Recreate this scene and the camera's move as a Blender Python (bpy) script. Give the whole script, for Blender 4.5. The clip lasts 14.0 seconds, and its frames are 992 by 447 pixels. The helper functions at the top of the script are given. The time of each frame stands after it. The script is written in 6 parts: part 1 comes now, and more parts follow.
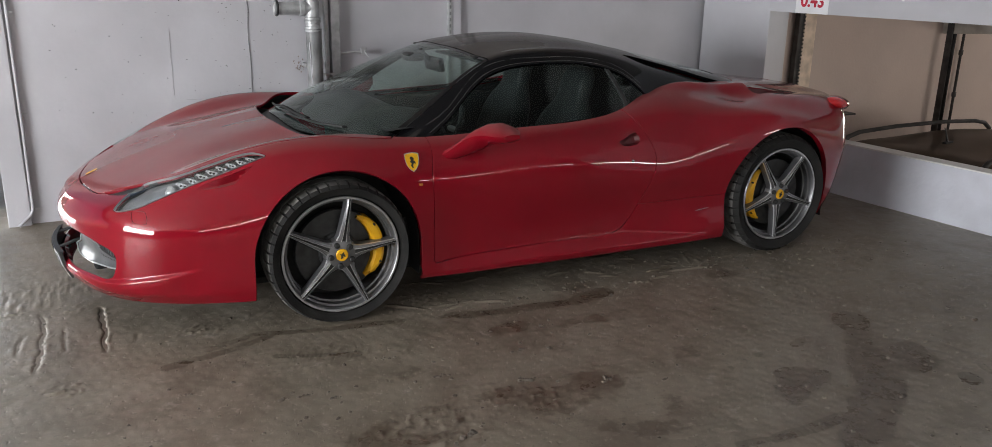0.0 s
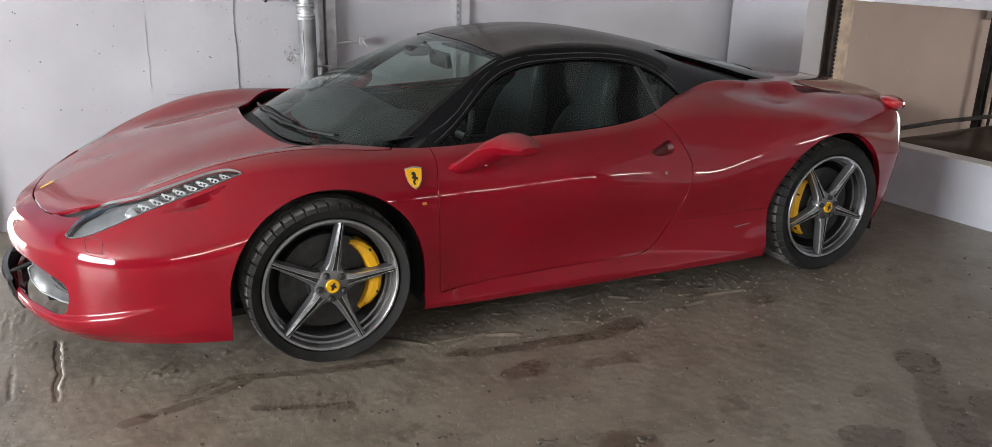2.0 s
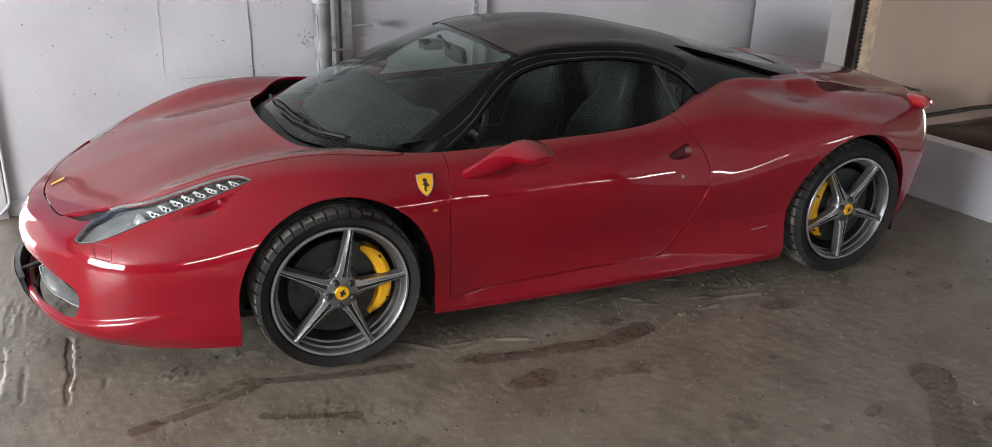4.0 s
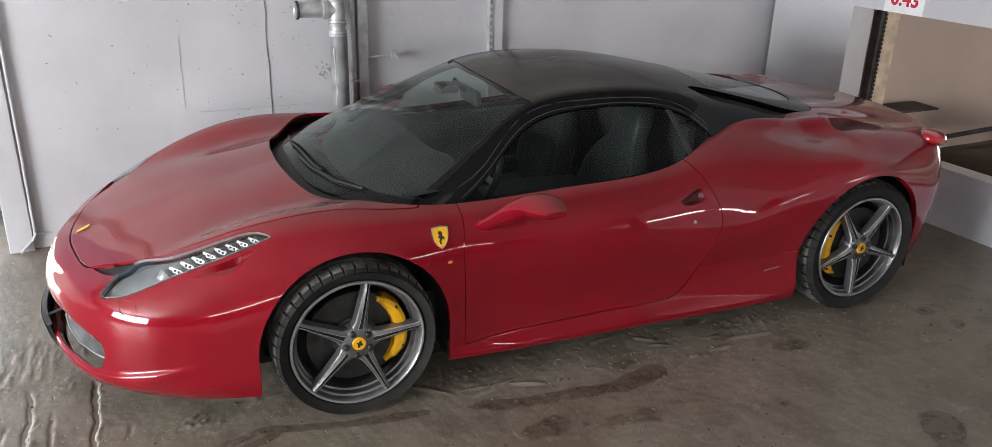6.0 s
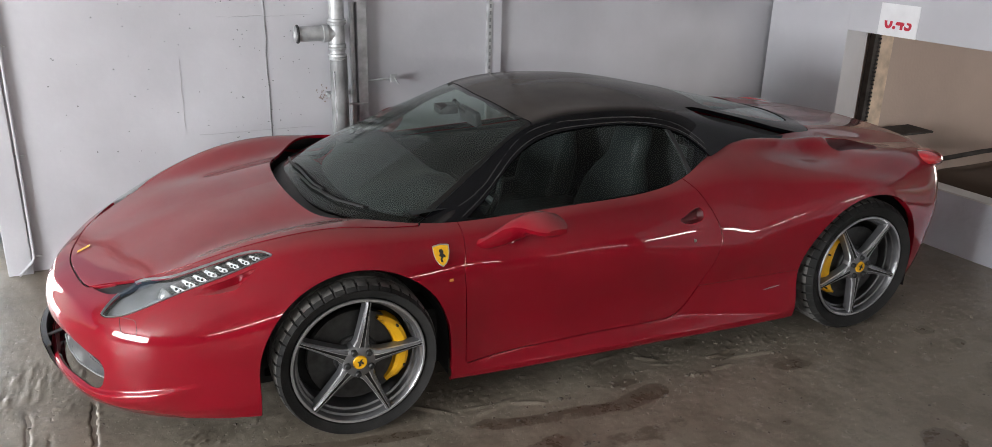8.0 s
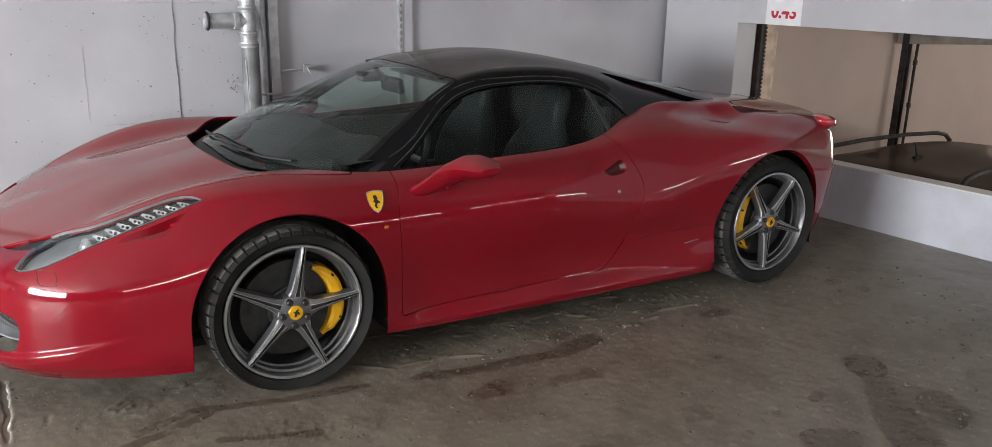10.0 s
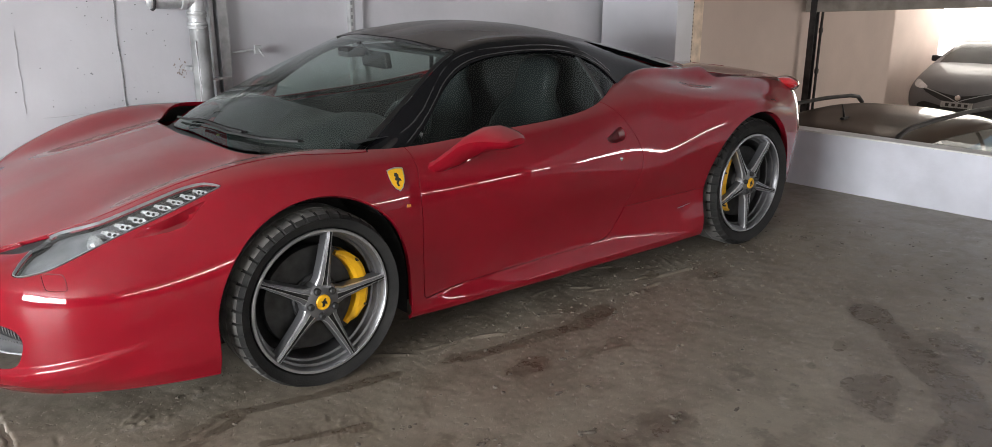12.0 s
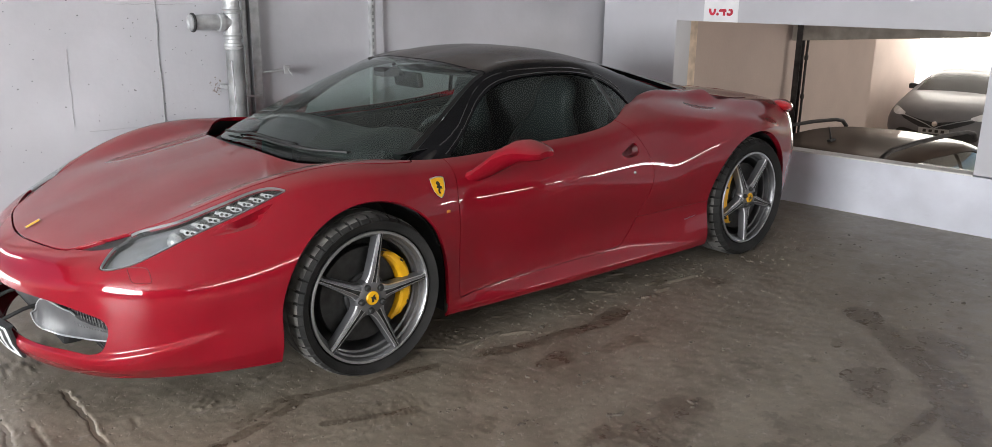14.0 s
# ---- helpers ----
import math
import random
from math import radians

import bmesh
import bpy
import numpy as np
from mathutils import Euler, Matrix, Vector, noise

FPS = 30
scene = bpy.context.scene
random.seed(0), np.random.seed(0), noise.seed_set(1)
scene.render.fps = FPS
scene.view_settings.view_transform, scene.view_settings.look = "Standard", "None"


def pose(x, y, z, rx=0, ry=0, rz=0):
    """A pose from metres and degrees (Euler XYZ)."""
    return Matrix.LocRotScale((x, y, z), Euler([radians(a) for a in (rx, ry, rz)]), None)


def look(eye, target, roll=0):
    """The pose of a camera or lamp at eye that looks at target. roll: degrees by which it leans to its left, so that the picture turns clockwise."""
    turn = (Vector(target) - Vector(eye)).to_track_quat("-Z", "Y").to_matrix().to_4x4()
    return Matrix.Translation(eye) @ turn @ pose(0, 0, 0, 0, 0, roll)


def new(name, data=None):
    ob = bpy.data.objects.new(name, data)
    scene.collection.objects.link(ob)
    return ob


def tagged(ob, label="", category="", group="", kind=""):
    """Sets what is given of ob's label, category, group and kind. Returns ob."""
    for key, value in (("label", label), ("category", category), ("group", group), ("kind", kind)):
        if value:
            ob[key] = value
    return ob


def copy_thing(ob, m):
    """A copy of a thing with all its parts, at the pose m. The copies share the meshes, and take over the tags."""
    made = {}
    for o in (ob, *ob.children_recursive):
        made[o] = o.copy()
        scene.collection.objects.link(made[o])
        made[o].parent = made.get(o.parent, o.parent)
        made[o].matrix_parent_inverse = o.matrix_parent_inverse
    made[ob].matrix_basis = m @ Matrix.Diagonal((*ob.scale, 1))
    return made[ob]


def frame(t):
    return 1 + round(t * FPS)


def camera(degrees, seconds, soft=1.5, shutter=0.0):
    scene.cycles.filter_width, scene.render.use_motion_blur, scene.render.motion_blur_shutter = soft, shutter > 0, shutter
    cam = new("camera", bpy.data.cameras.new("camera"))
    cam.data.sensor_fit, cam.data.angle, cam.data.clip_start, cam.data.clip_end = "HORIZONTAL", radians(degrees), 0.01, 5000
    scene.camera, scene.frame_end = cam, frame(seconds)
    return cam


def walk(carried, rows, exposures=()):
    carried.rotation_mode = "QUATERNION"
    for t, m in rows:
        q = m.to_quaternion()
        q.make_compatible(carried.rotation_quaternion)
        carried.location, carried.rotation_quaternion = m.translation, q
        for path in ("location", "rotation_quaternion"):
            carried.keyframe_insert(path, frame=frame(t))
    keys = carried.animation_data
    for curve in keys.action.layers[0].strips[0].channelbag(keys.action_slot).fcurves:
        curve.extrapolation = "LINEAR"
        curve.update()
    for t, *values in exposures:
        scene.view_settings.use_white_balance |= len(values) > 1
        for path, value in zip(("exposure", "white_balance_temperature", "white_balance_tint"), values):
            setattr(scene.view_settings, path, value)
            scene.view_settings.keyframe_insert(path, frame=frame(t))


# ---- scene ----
cam = camera(60.6, 14.0, soft=0.6)
PATH = [
    (0, (-1.017, -4.523, 1.603), (-0.159, -2.811, 1.027), 1.1),
    (0.5, (-0.991, -4.302, 1.599), (-0.136, -2.593, 1.009), 1.2),
    (1, (-0.948, -4.159, 1.585), (-0.102, -2.456, 0.965), 1.2),
    (1.5, (-0.882, -4.062, 1.597), (-0.034, -2.361, 0.973), 1.3),
    (2, (-0.799, -3.99, 1.63), (0.042, -2.287, 1.005), 1.3),
    (2.5, (-0.761, -3.936, 1.681), (0.074, -2.232, 1.05), 1.3),
    (3, (-0.737, -3.927, 1.73), (0.082, -2.221, 1.084), 1.2),
    (3.2, (-0.741, -3.919, 1.724), (0.08, -2.216, 1.069), 1.7),
    (5.3, (-0.709, -3.88, 2.011), (0.034, -2.209, 1.201), 1.4),
    (5.5, (-0.709, -3.876, 2.014), (0.039, -2.2, 1.218), 1.4),
    (6, (-0.711, -3.861, 2.073), (0.039, -2.166, 1.322), 1.6),
    (6.5, (-0.704, -3.842, 2.084), (0.056, -2.141, 1.357), 1.5),
    (7, (-0.705, -3.82, 2.101), (0.058, -2.12, 1.374), 1.6),
    (7.2, (-0.703, -3.809, 2.131), (0.056, -2.113, 1.39), 1.8),
    (9.3, (-0.871, -4.018, 1.718), (-0.021, -2.294, 1.167), 1.4),
    (9.5, (-0.893, -4.014, 1.681), (-0.001, -2.31, 1.132), 1.4),
    (10, (-0.938, -3.956, 1.603), (0.061, -2.315, 1.047), 1.2),
    (10.5, (-0.94, -3.798, 1.531), (0.145, -2.216, 0.965), 0.6),
    (11, (-0.984, -3.671, 1.509), (0.123, -2.109, 0.934), 0.2),
    (11.5, (-1.123, -3.595, 1.507), (0.028, -2.064, 0.931), -0.2),
    (12, (-1.354, -3.542, 1.51), (-0.13, -2.071, 0.928), 0.1),
    (12.5, (-1.509, -3.568, 1.507), (-0.27, -2.108, 0.931), 0.4),
    (13, (-1.618, -3.638, 1.51), (-0.361, -2.187, 0.952), 0.6),
    (13.5, (-1.701, -3.675, 1.518), (-0.437, -2.221, 0.979), 0.9),
    (14, (-1.727, -3.656, 1.524), (-0.459, -2.202, 0.996), 0.8),
]
EXPOSURES = [(0.0, -0.36), (0.5, -0.20), (1.0, 0.08), (2.5, 0.06), (7.2, 0.04), (9.3, -0.14), (10.0, -0.10), (10.5, 0.12), (11.5, 0.08), (14.0, 0.05)]
walk(cam, [(t, look(eye, target, roll)) for t, eye, target, roll in PATH], EXPOSURES)

# ---- light ----
world = bpy.data.worlds.new("world")
scene.world = world
world.use_nodes = True
sky = world.node_tree.nodes.new("ShaderNodeTexSky")
sky.sky_type, sky.sun_disc = "NISHITA", False
sky.sun_elevation, sky.sun_rotation = radians(38), radians(250)
background = world.node_tree.nodes["Background"]
background.inputs["Strength"].default_value = 0.10
world.node_tree.links.new(sky.outputs["Color"], background.inputs["Color"])
sun = new("sun", bpy.data.lights.new("sun", "SUN"))
sun.data.energy, sun.data.angle, sun.data.color = 3.0, radians(0.5), (1, 0.95, 0.87)
sun.matrix_world = look((20, 20, 20), (20 - 0.75, 20 + 0.4, 20 - 0.62))


def opening_or_fill_lamp(name, eye, target, width, height, watts, colour):
    """Daylight that comes in through an opening of the garage, or an added fill."""
    ob = new(name, bpy.data.lights.new(name, "AREA"))
    ob.data.shape, ob.data.size, ob.data.size_y = "RECTANGLE", width, height
    ob.data.energy, ob.data.color = watts, colour
    ob.matrix_world = look(eye, target)
    return ob


opening_or_fill_lamp("daylight_gate", (-7.4, -3.1, 1.64), (0, -3.2, 2.2), 4.2, 1.30, 980, (0.96, 0.98, 1.0))
opening_or_fill_lamp("daylight_left", (-2.5, 1.95, 0.26), (-2.5, -4, 0.2), 1.5, 0.47, 48, (0.95, 0.98, 1.0))
opening_or_fill_lamp("daylight_window", (-1.4, -13.66, 2.27), (-1.4, 0, 1.2), 11.6, 0.075, 275, (1.0, 0.98, 0.95))
for y in (-5.15, -3.5):
    opening_or_fill_lamp("daylight_opening", (4.165 - 0.085 * y, y, 1.267), (0, y, 1.267), 0.9, 0.07, 8, (1.0, 0.98, 0.95))
for y in (-6.85, -8.5, -10.15, -11.8):
    opening_or_fill_lamp("daylight_opening", (4.69, y, 1.267), (0, y, 1.267), 1.4, 0.07, 13, (1.0, 0.98, 0.95))
opening_or_fill_lamp("daylight_ramp", (18.3, 3.1, 0.7), (9, 3.8, 0.2), 5.0, 2.8, 400, (1.0, 0.93, 0.84))
# Added fill to brighten the lower level's beige wall; no opening lies behind it.
opening_or_fill_lamp("fill_lower", (8.5, -8.6, 0.9), (8.0, 1.0, 0.6), 6.0, 1.4, 330, (1.0, 0.95, 0.88))

# ---- materials ----


def nodes_of(m):
    return m.node_tree.nodes, m.node_tree.links


def material(name, colour, rough=0.6, metal=0.0, vary=0.12, scale=6.0, bump=0.0, bump_scale=60.0, coat=0.0, tint=None, spec=0.5, rough_vary=0.1):
    """A surface with variation at two scales, grain relief and uneven gloss."""
    m = bpy.data.materials.new(name)
    m.use_nodes = True
    n, l = nodes_of(m)
    p = n["Principled BSDF"]
    p.inputs["Metallic"].default_value = metal
    p.inputs["Coat Weight"].default_value = coat
    p.inputs["Coat Roughness"].default_value = 0.012
    p.inputs["Specular IOR Level"].default_value = spec
    geo = n.new("ShaderNodeTexCoord")
    big, fine = n.new("ShaderNodeTexNoise"), n.new("ShaderNodeTexNoise")
    big.inputs["Scale"].default_value, big.inputs["Detail"].default_value = scale, 6
    fine.inputs["Scale"].default_value, fine.inputs["Detail"].default_value = bump_scale, 4
    for t in (big, fine):
        l.new(geo.outputs["Object"], t.inputs["Vector"])
    mix = n.new("ShaderNodeMix")
    mix.data_type = "RGBA"
    other = tint or tuple(max(0, c * (1 - 2.2 * vary)) for c in colour)
    mix.inputs["A"].default_value = (*other, 1)
    mix.inputs["B"].default_value = (*[min(1, c * (1 + vary)) for c in colour], 1)
    ramp = n.new("ShaderNodeMapRange")
    ramp.inputs["From Min"].default_value, ramp.inputs["From Max"].default_value = 0.3, 0.7
    l.new(big.outputs["Fac"], ramp.inputs["Value"])
    l.new(ramp.outputs["Result"], mix.inputs["Factor"])
    l.new(mix.outputs["Result"], p.inputs["Base Color"])
    r = n.new("ShaderNodeMapRange")
    r.inputs["To Min"].default_value, r.inputs["To Max"].default_value = max(0.02, rough - rough_vary), min(1, rough + rough_vary)
    l.new(fine.outputs["Fac"], r.inputs["Value"])
    l.new(r.outputs["Result"], p.inputs["Roughness"])
    if bump:
        b = n.new("ShaderNodeBump")
        b.inputs["Strength"].default_value, b.inputs["Distance"].default_value = bump, 0.01
        l.new(fine.outputs["Fac"], b.inputs["Height"])
        l.new(b.outputs["Normal"], p.inputs["Normal"])
    return m


def thin_glass(name, tint, dust=0.05, dust_colour=(0.5, 0.5, 0.5), ior=1.55):
    """A thin pane: clear with its tint, a mirror sheen by angle and a film of dust, or of painted reflection on the
    estate car.
    """
    m = bpy.data.materials.new(name)
    m.use_nodes = True
    n, l = nodes_of(m)
    n.remove(n["Principled BSDF"])
    clear, gloss, film = n.new("ShaderNodeBsdfTransparent"), n.new("ShaderNodeBsdfGlossy"), n.new("ShaderNodeBsdfDiffuse")
    clear.inputs["Color"].default_value = (*tint, 1)
    gloss.inputs["Roughness"].default_value = 0.0
    gloss.inputs["Color"].default_value = (0.9, 0.95, 0.93, 1)
    film.inputs["Color"].default_value = (*dust_colour, 1)
    side_on = n.new("ShaderNodeLayerWeight")
    side_on.inputs["Blend"].default_value = 0.5
    fifth, sheen = n.new("ShaderNodeMath"), n.new("ShaderNodeMath")
    fifth.operation, sheen.operation = "POWER", "MULTIPLY_ADD"
    fifth.inputs[1].default_value = 5.0
    base = 2 * ((ior - 1) / (ior + 1)) ** 2
    sheen.inputs[1].default_value, sheen.inputs[2].default_value = 1 - base, base
    l.new(side_on.outputs["Facing"], fifth.inputs[0])
    l.new(fifth.outputs[0], sheen.inputs[0])
    a, b = n.new("ShaderNodeMixShader"), n.new("ShaderNodeMixShader")
    noise_node, ramp, tc = n.new("ShaderNodeTexNoise"), n.new("ShaderNodeMapRange"), n.new("ShaderNodeTexCoord")
    noise_node.inputs["Scale"].default_value, noise_node.inputs["Detail"].default_value = 5, 8
    ramp.inputs["From Min"].default_value, ramp.inputs["From Max"].default_value = 0.35, 0.75
    ramp.inputs["To Min"].default_value, ramp.inputs["To Max"].default_value = dust * 0.4, dust * 1.6
    l.new(tc.outputs["Object"], noise_node.inputs["Vector"])
    l.new(noise_node.outputs["Fac"], ramp.inputs["Value"])
    l.new(ramp.outputs["Result"], a.inputs["Fac"])
    l.new(clear.outputs[0], a.inputs[1])
    l.new(film.outputs[0], a.inputs[2])
    l.new(sheen.outputs[0], b.inputs["Fac"])
    l.new(a.outputs[0], b.inputs[1])
    l.new(gloss.outputs[0], b.inputs[2])
    l.new(b.outputs[0], n["Material Output"].inputs["Surface"])
    return m


def glow(name, colour, strength):
    m = bpy.data.materials.new(name)
    m.use_nodes = True
    p = m.node_tree.nodes["Principled BSDF"]
    p.inputs["Base Color"].default_value = (*colour, 1)
    p.inputs["Emission Color"].default_value = (*colour, 1)
    p.inputs["Emission Strength"].default_value = strength
    return m


def dusty_paint(name, colour, metal, rough, dust, dust_colour=(0.42, 0.36, 0.33), coat=1.0, steep=0.6):
    """Gloss paint under a thin film of dust that has settled on the faces that look up."""
    m = material(name, colour, rough, metal, vary=0.04, scale=3, bump=0, coat=coat, rough_vary=0.03, spec=0.02)
    n, l = nodes_of(m)
    p = n["Principled BSDF"]
    geo, sep, noise_node, mul = (n.new(k) for k in ("ShaderNodeNewGeometry", "ShaderNodeSeparateXYZ", "ShaderNodeTexNoise", "ShaderNodeMath"))
    l.new(geo.outputs["Normal"], sep.inputs["Vector"])
    up = n.new("ShaderNodeMapRange")
    up.inputs["From Min"].default_value, up.inputs["From Max"].default_value = steep, 0.99
    up.inputs["To Max"].default_value = dust
    l.new(sep.outputs["Z"], up.inputs["Value"])
    noise_node.inputs["Scale"].default_value, noise_node.inputs["Detail"].default_value = 4, 10
    grain = n.new("ShaderNodeMapRange")
    grain.inputs["From Min"].default_value, grain.inputs["From Max"].default_value = 0.3, 0.7
    grain.inputs["To Min"].default_value, grain.inputs["To Max"].default_value = 0.82, 1.15
    tc = n.new("ShaderNodeTexCoord")
    l.new(tc.outputs["Object"], noise_node.inputs["Vector"])
    l.new(noise_node.outputs["Fac"], grain.inputs["Value"])
    mul.operation = "MULTIPLY"
    l.new(up.outputs["Result"], mul.inputs[0])
    l.new(grain.outputs["Result"], mul.inputs[1])
    film = n.new("ShaderNodeBsdfDiffuse")
    film.inputs["Color"].default_value = (*dust_colour, 1)
    mix = n.new("ShaderNodeMixShader")
    l.new(mul.outputs[0], mix.inputs["Fac"])
    l.new(p.outputs[0], mix.inputs[1])
    l.new(film.outputs[0], mix.inputs[2])
    l.new(mix.outputs[0], n["Material Output"].inputs["Surface"])
    return m


RED = dusty_paint("red_paint", (0.212, 0.0034, 0.0118), 0.0, 0.42, 0.11, coat=1.0, steep=0.72)
# Darker red: the cover's joint, and painted shade in handle recess and hip slot.
RED_JOINT_SHADE = material("red_joint_and_shade", (0.09, 0.004, 0.008), 0.5, vary=0.05)
BLACK = dusty_paint("black_paint", (0.004, 0.004, 0.005), 0.0, 0.25, 0.15, (0.44, 0.38, 0.345), coat=0.4, steep=0.84)
TRIM = material("black_plastic", (0.02, 0.02, 0.021), 0.55, vary=0.1, scale=20, bump=0.1, bump_scale=300)
DARK = material("dark_liner", (0.012, 0.012, 0.012), 0.8)
RUBBER = material("tyre_rubber", (0.008, 0.008, 0.008), 0.75, spec=0.2, vary=0.2, scale=9, bump=0.1, bump_scale=150, tint=(0.022, 0.021, 0.020))
TREAD = material("dusty_tread", (0.115, 0.110, 0.104), 0.85, vary=0.4, scale=14, bump=0.15, bump_scale=160, tint=(0.020, 0.019, 0.018))
RIM = material("grey_alloy", (0.20, 0.20, 0.21), 0.34, metal=0.75, vary=0.05, scale=12, rough_vary=0.03)
BARREL = material("dark_barrel", (0.16, 0.16, 0.165), 0.4, metal=0.7, vary=0.1, scale=12, rough_vary=0.03)
LIP = material("machined_lip", (0.42, 0.42, 0.43), 0.36, metal=0.8, vary=0.05, scale=12, rough_vary=0.03)
POLISH = material("polished_alloy", (0.72, 0.72, 0.73), 0.34, metal=0.85, vary=0.04, scale=12, rough_vary=0.03)
STEEL = material("brake_steel", (0.05, 0.05, 0.05), 0.45, metal=0.6, vary=0.2, scale=30)
YELLOW = material("yellow_enamel", (0.82, 0.43, 0.01), 0.35, vary=0.06, scale=15)
CHROME = material("chrome", (0.8, 0.8, 0.8), 0.12, metal=1.0, vary=0.02)
WSGLASS = thin_glass("windscreen_glass", (0.74, 0.83, 0.79), 0.022, (0.47, 0.52, 0.50), 1.36)
SIDEGLASS = thin_glass("side_glass", (0.60, 0.68, 0.65), 0.003, ior=1.22)
LENS = thin_glass("lamp_lens", (0.9, 0.92, 0.92), 0.03)
LEATHER = material("dark_leather", (0.023, 0.027, 0.028), 0.5, vary=0.1, scale=10, rough_vary=0.0, bump=0, spec=0.3)
PALE = material("lamp_bowl", (0.17, 0.18, 0.195), 0.35, metal=0.2, vary=0.15, scale=20)
SILVER = material("silver_plastic", (0.42, 0.43, 0.44), 0.35, metal=0.6, vary=0.1, scale=20)
LEDM = material("lamp_reflector", (0.31, 0.32, 0.33), 0.28, metal=0.3, vary=0.05)
TRAY = material("lamp_tray", (0.085, 0.09, 0.092), 0.4, metal=0.2, vary=0.15, scale=30)
REDLENS = material("red_lamp_glass", (0.45, 0.015, 0.02), 0.12, coat=1.0, vary=0.1)
WHITE = material("white_card", (0.78, 0.78, 0.80), 0.6, vary=0.04, scale=8)
INK = material("red_ink", (0.55, 0.02, 0.05), 0.6)
BLACKINK = material("black_ink", (0.015, 0.015, 0.015), 0.5)
WALLM = material("painted_concrete", (0.50, 0.50, 0.532), 0.75, vary=0.07, scale=1.3, bump=0.12, bump_scale=22)
# Near-black colour paints the dark of the unseen room for the reflections.
SHADE_CONCRETE = material("shade_dark_concrete", (0.032, 0.032, 0.032), 0.85, vary=0.1, scale=1.5, bump=0.2)
CEIL = material("ceiling_concrete", (0.72, 0.71, 0.70), 0.85, vary=0.08, scale=1.5, bump=0.2)


def concrete_floor():
    """Worn parking-deck concrete: mottled, speckled, gritty, with damp stains by the floor's damp layer."""
    m = bpy.data.materials.new("dirty_concrete")
    m.use_nodes = True
    n, l = nodes_of(m)
    p = n["Principled BSDF"]
    tc = n.new("ShaderNodeTexCoord")

    def cloud(scale, detail, rough):
        t = n.new("ShaderNodeTexNoise")
        t.inputs["Scale"].default_value, t.inputs["Detail"].default_value, t.inputs["Roughness"].default_value = scale, detail, rough
        l.new(tc.outputs["Object"], t.inputs["Vector"])
        return t.outputs["Fac"]

    def span(value, a, b, c, d):
        t = n.new("ShaderNodeMapRange")
        for key, v in (("From Min", a), ("From Max", b), ("To Min", c), ("To Max", d)):
            t.inputs[key].default_value = v
        l.new(value, t.inputs["Value"])
        return t.outputs["Result"]

    def maths(kind, a, b, c=None):
        t = n.new("ShaderNodeMath")
        t.operation = kind
        for k, v in enumerate((a, b, c)):
            if v is None:
                continue
            if isinstance(v, float):
                t.inputs[k].default_value = v
            else:
                l.new(v, t.inputs[k])
        return t.outputs[0]

    def blend(fac, a, b, kind="MIX"):
        t = n.new("ShaderNodeMix")
        t.data_type, t.blend_type = "RGBA", kind
        l.new(fac, t.inputs["Factor"])
        for key, v in (("A", a), ("B", b)):
            if isinstance(v, tuple):
                t.inputs[key].default_value = (*v, 1)
            else:
                l.new(v, t.inputs[key])
        return t.outputs["Result"]

    large, middle, grit, fine = cloud(1.3, 8, 0.6), cloud(11, 10, 0.72), cloud(120, 4, 0.6), cloud(420, 2, 0.5)
    mottle = maths("ADD", span(large, 0.3, 0.7, 0.0, 0.55), span(middle, 0.3, 0.7, 0.0, 0.45))
    colour = blend(mottle, (0.150, 0.124, 0.093), (0.280, 0.250, 0.200))
    colour = blend(span(fine, 0.38, 0.62, 0.0, 0.38), colour, (0.15, 0.125, 0.105))
    colour = blend(span(grit, 0.60, 0.70, 0.0, 0.42), colour, (0.09, 0.077, 0.067))
    pocks = span(cloud(38, 3, 0.5), 0.64, 0.70, 0.0, 0.40)
    colour = blend(pocks, colour, (0.075, 0.062, 0.050))
    colour = blend(span(cloud(170, 2, 0.5), 0.69, 0.74, 0.0, 0.40), colour, (0.42, 0.38, 0.33))
    patch, scuff = cloud(4.5, 12, 0.68), cloud(8.0, 12, 0.72)
    colour = blend(span(patch, 0.48, 0.58, 0.0, 0.52), colour, (0.110, 0.087, 0.066))
    colour = blend(span(scuff, 0.59, 0.64, 0.0, 0.40), colour, (0.40, 0.36, 0.31))
    layer = n.new("ShaderNodeAttribute")
    layer.attribute_name = "damp"
    damp = span(maths("MULTIPLY_ADD", maths("SUBTRACT", middle, 0.5), 1.7, layer.outputs["Fac"]), 0.34, 0.56, 0.0, 0.80)
    colour = blend(damp, colour, blend(mottle, (0.062, 0.045, 0.032), (0.112, 0.085, 0.061)))
    l.new(colour, p.inputs["Base Color"])
    rough = maths("MULTIPLY_ADD", damp, -0.14, span(middle, 0.3, 0.7, 0.26, 0.58))
    l.new(rough, p.inputs["Roughness"])
    lumps, pits = cloud(9, 6, 0.5), span(cloud(55, 3, 0.5), 0.64, 0.71, 0.0, -0.8)
    height = maths("ADD", maths("MULTIPLY_ADD", lumps, 0.6, pits), maths("MULTIPLY_ADD", grit, 0.16, maths("MULTIPLY", fine, 0.05)))
    bump = n.new("ShaderNodeBump")
    bump.inputs["Strength"].default_value, bump.inputs["Distance"].default_value = 0.42, 0.009
    l.new(height, bump.inputs["Height"])
    l.new(bump.outputs["Normal"], p.inputs["Normal"])
    return m


FLOORM = concrete_floor()

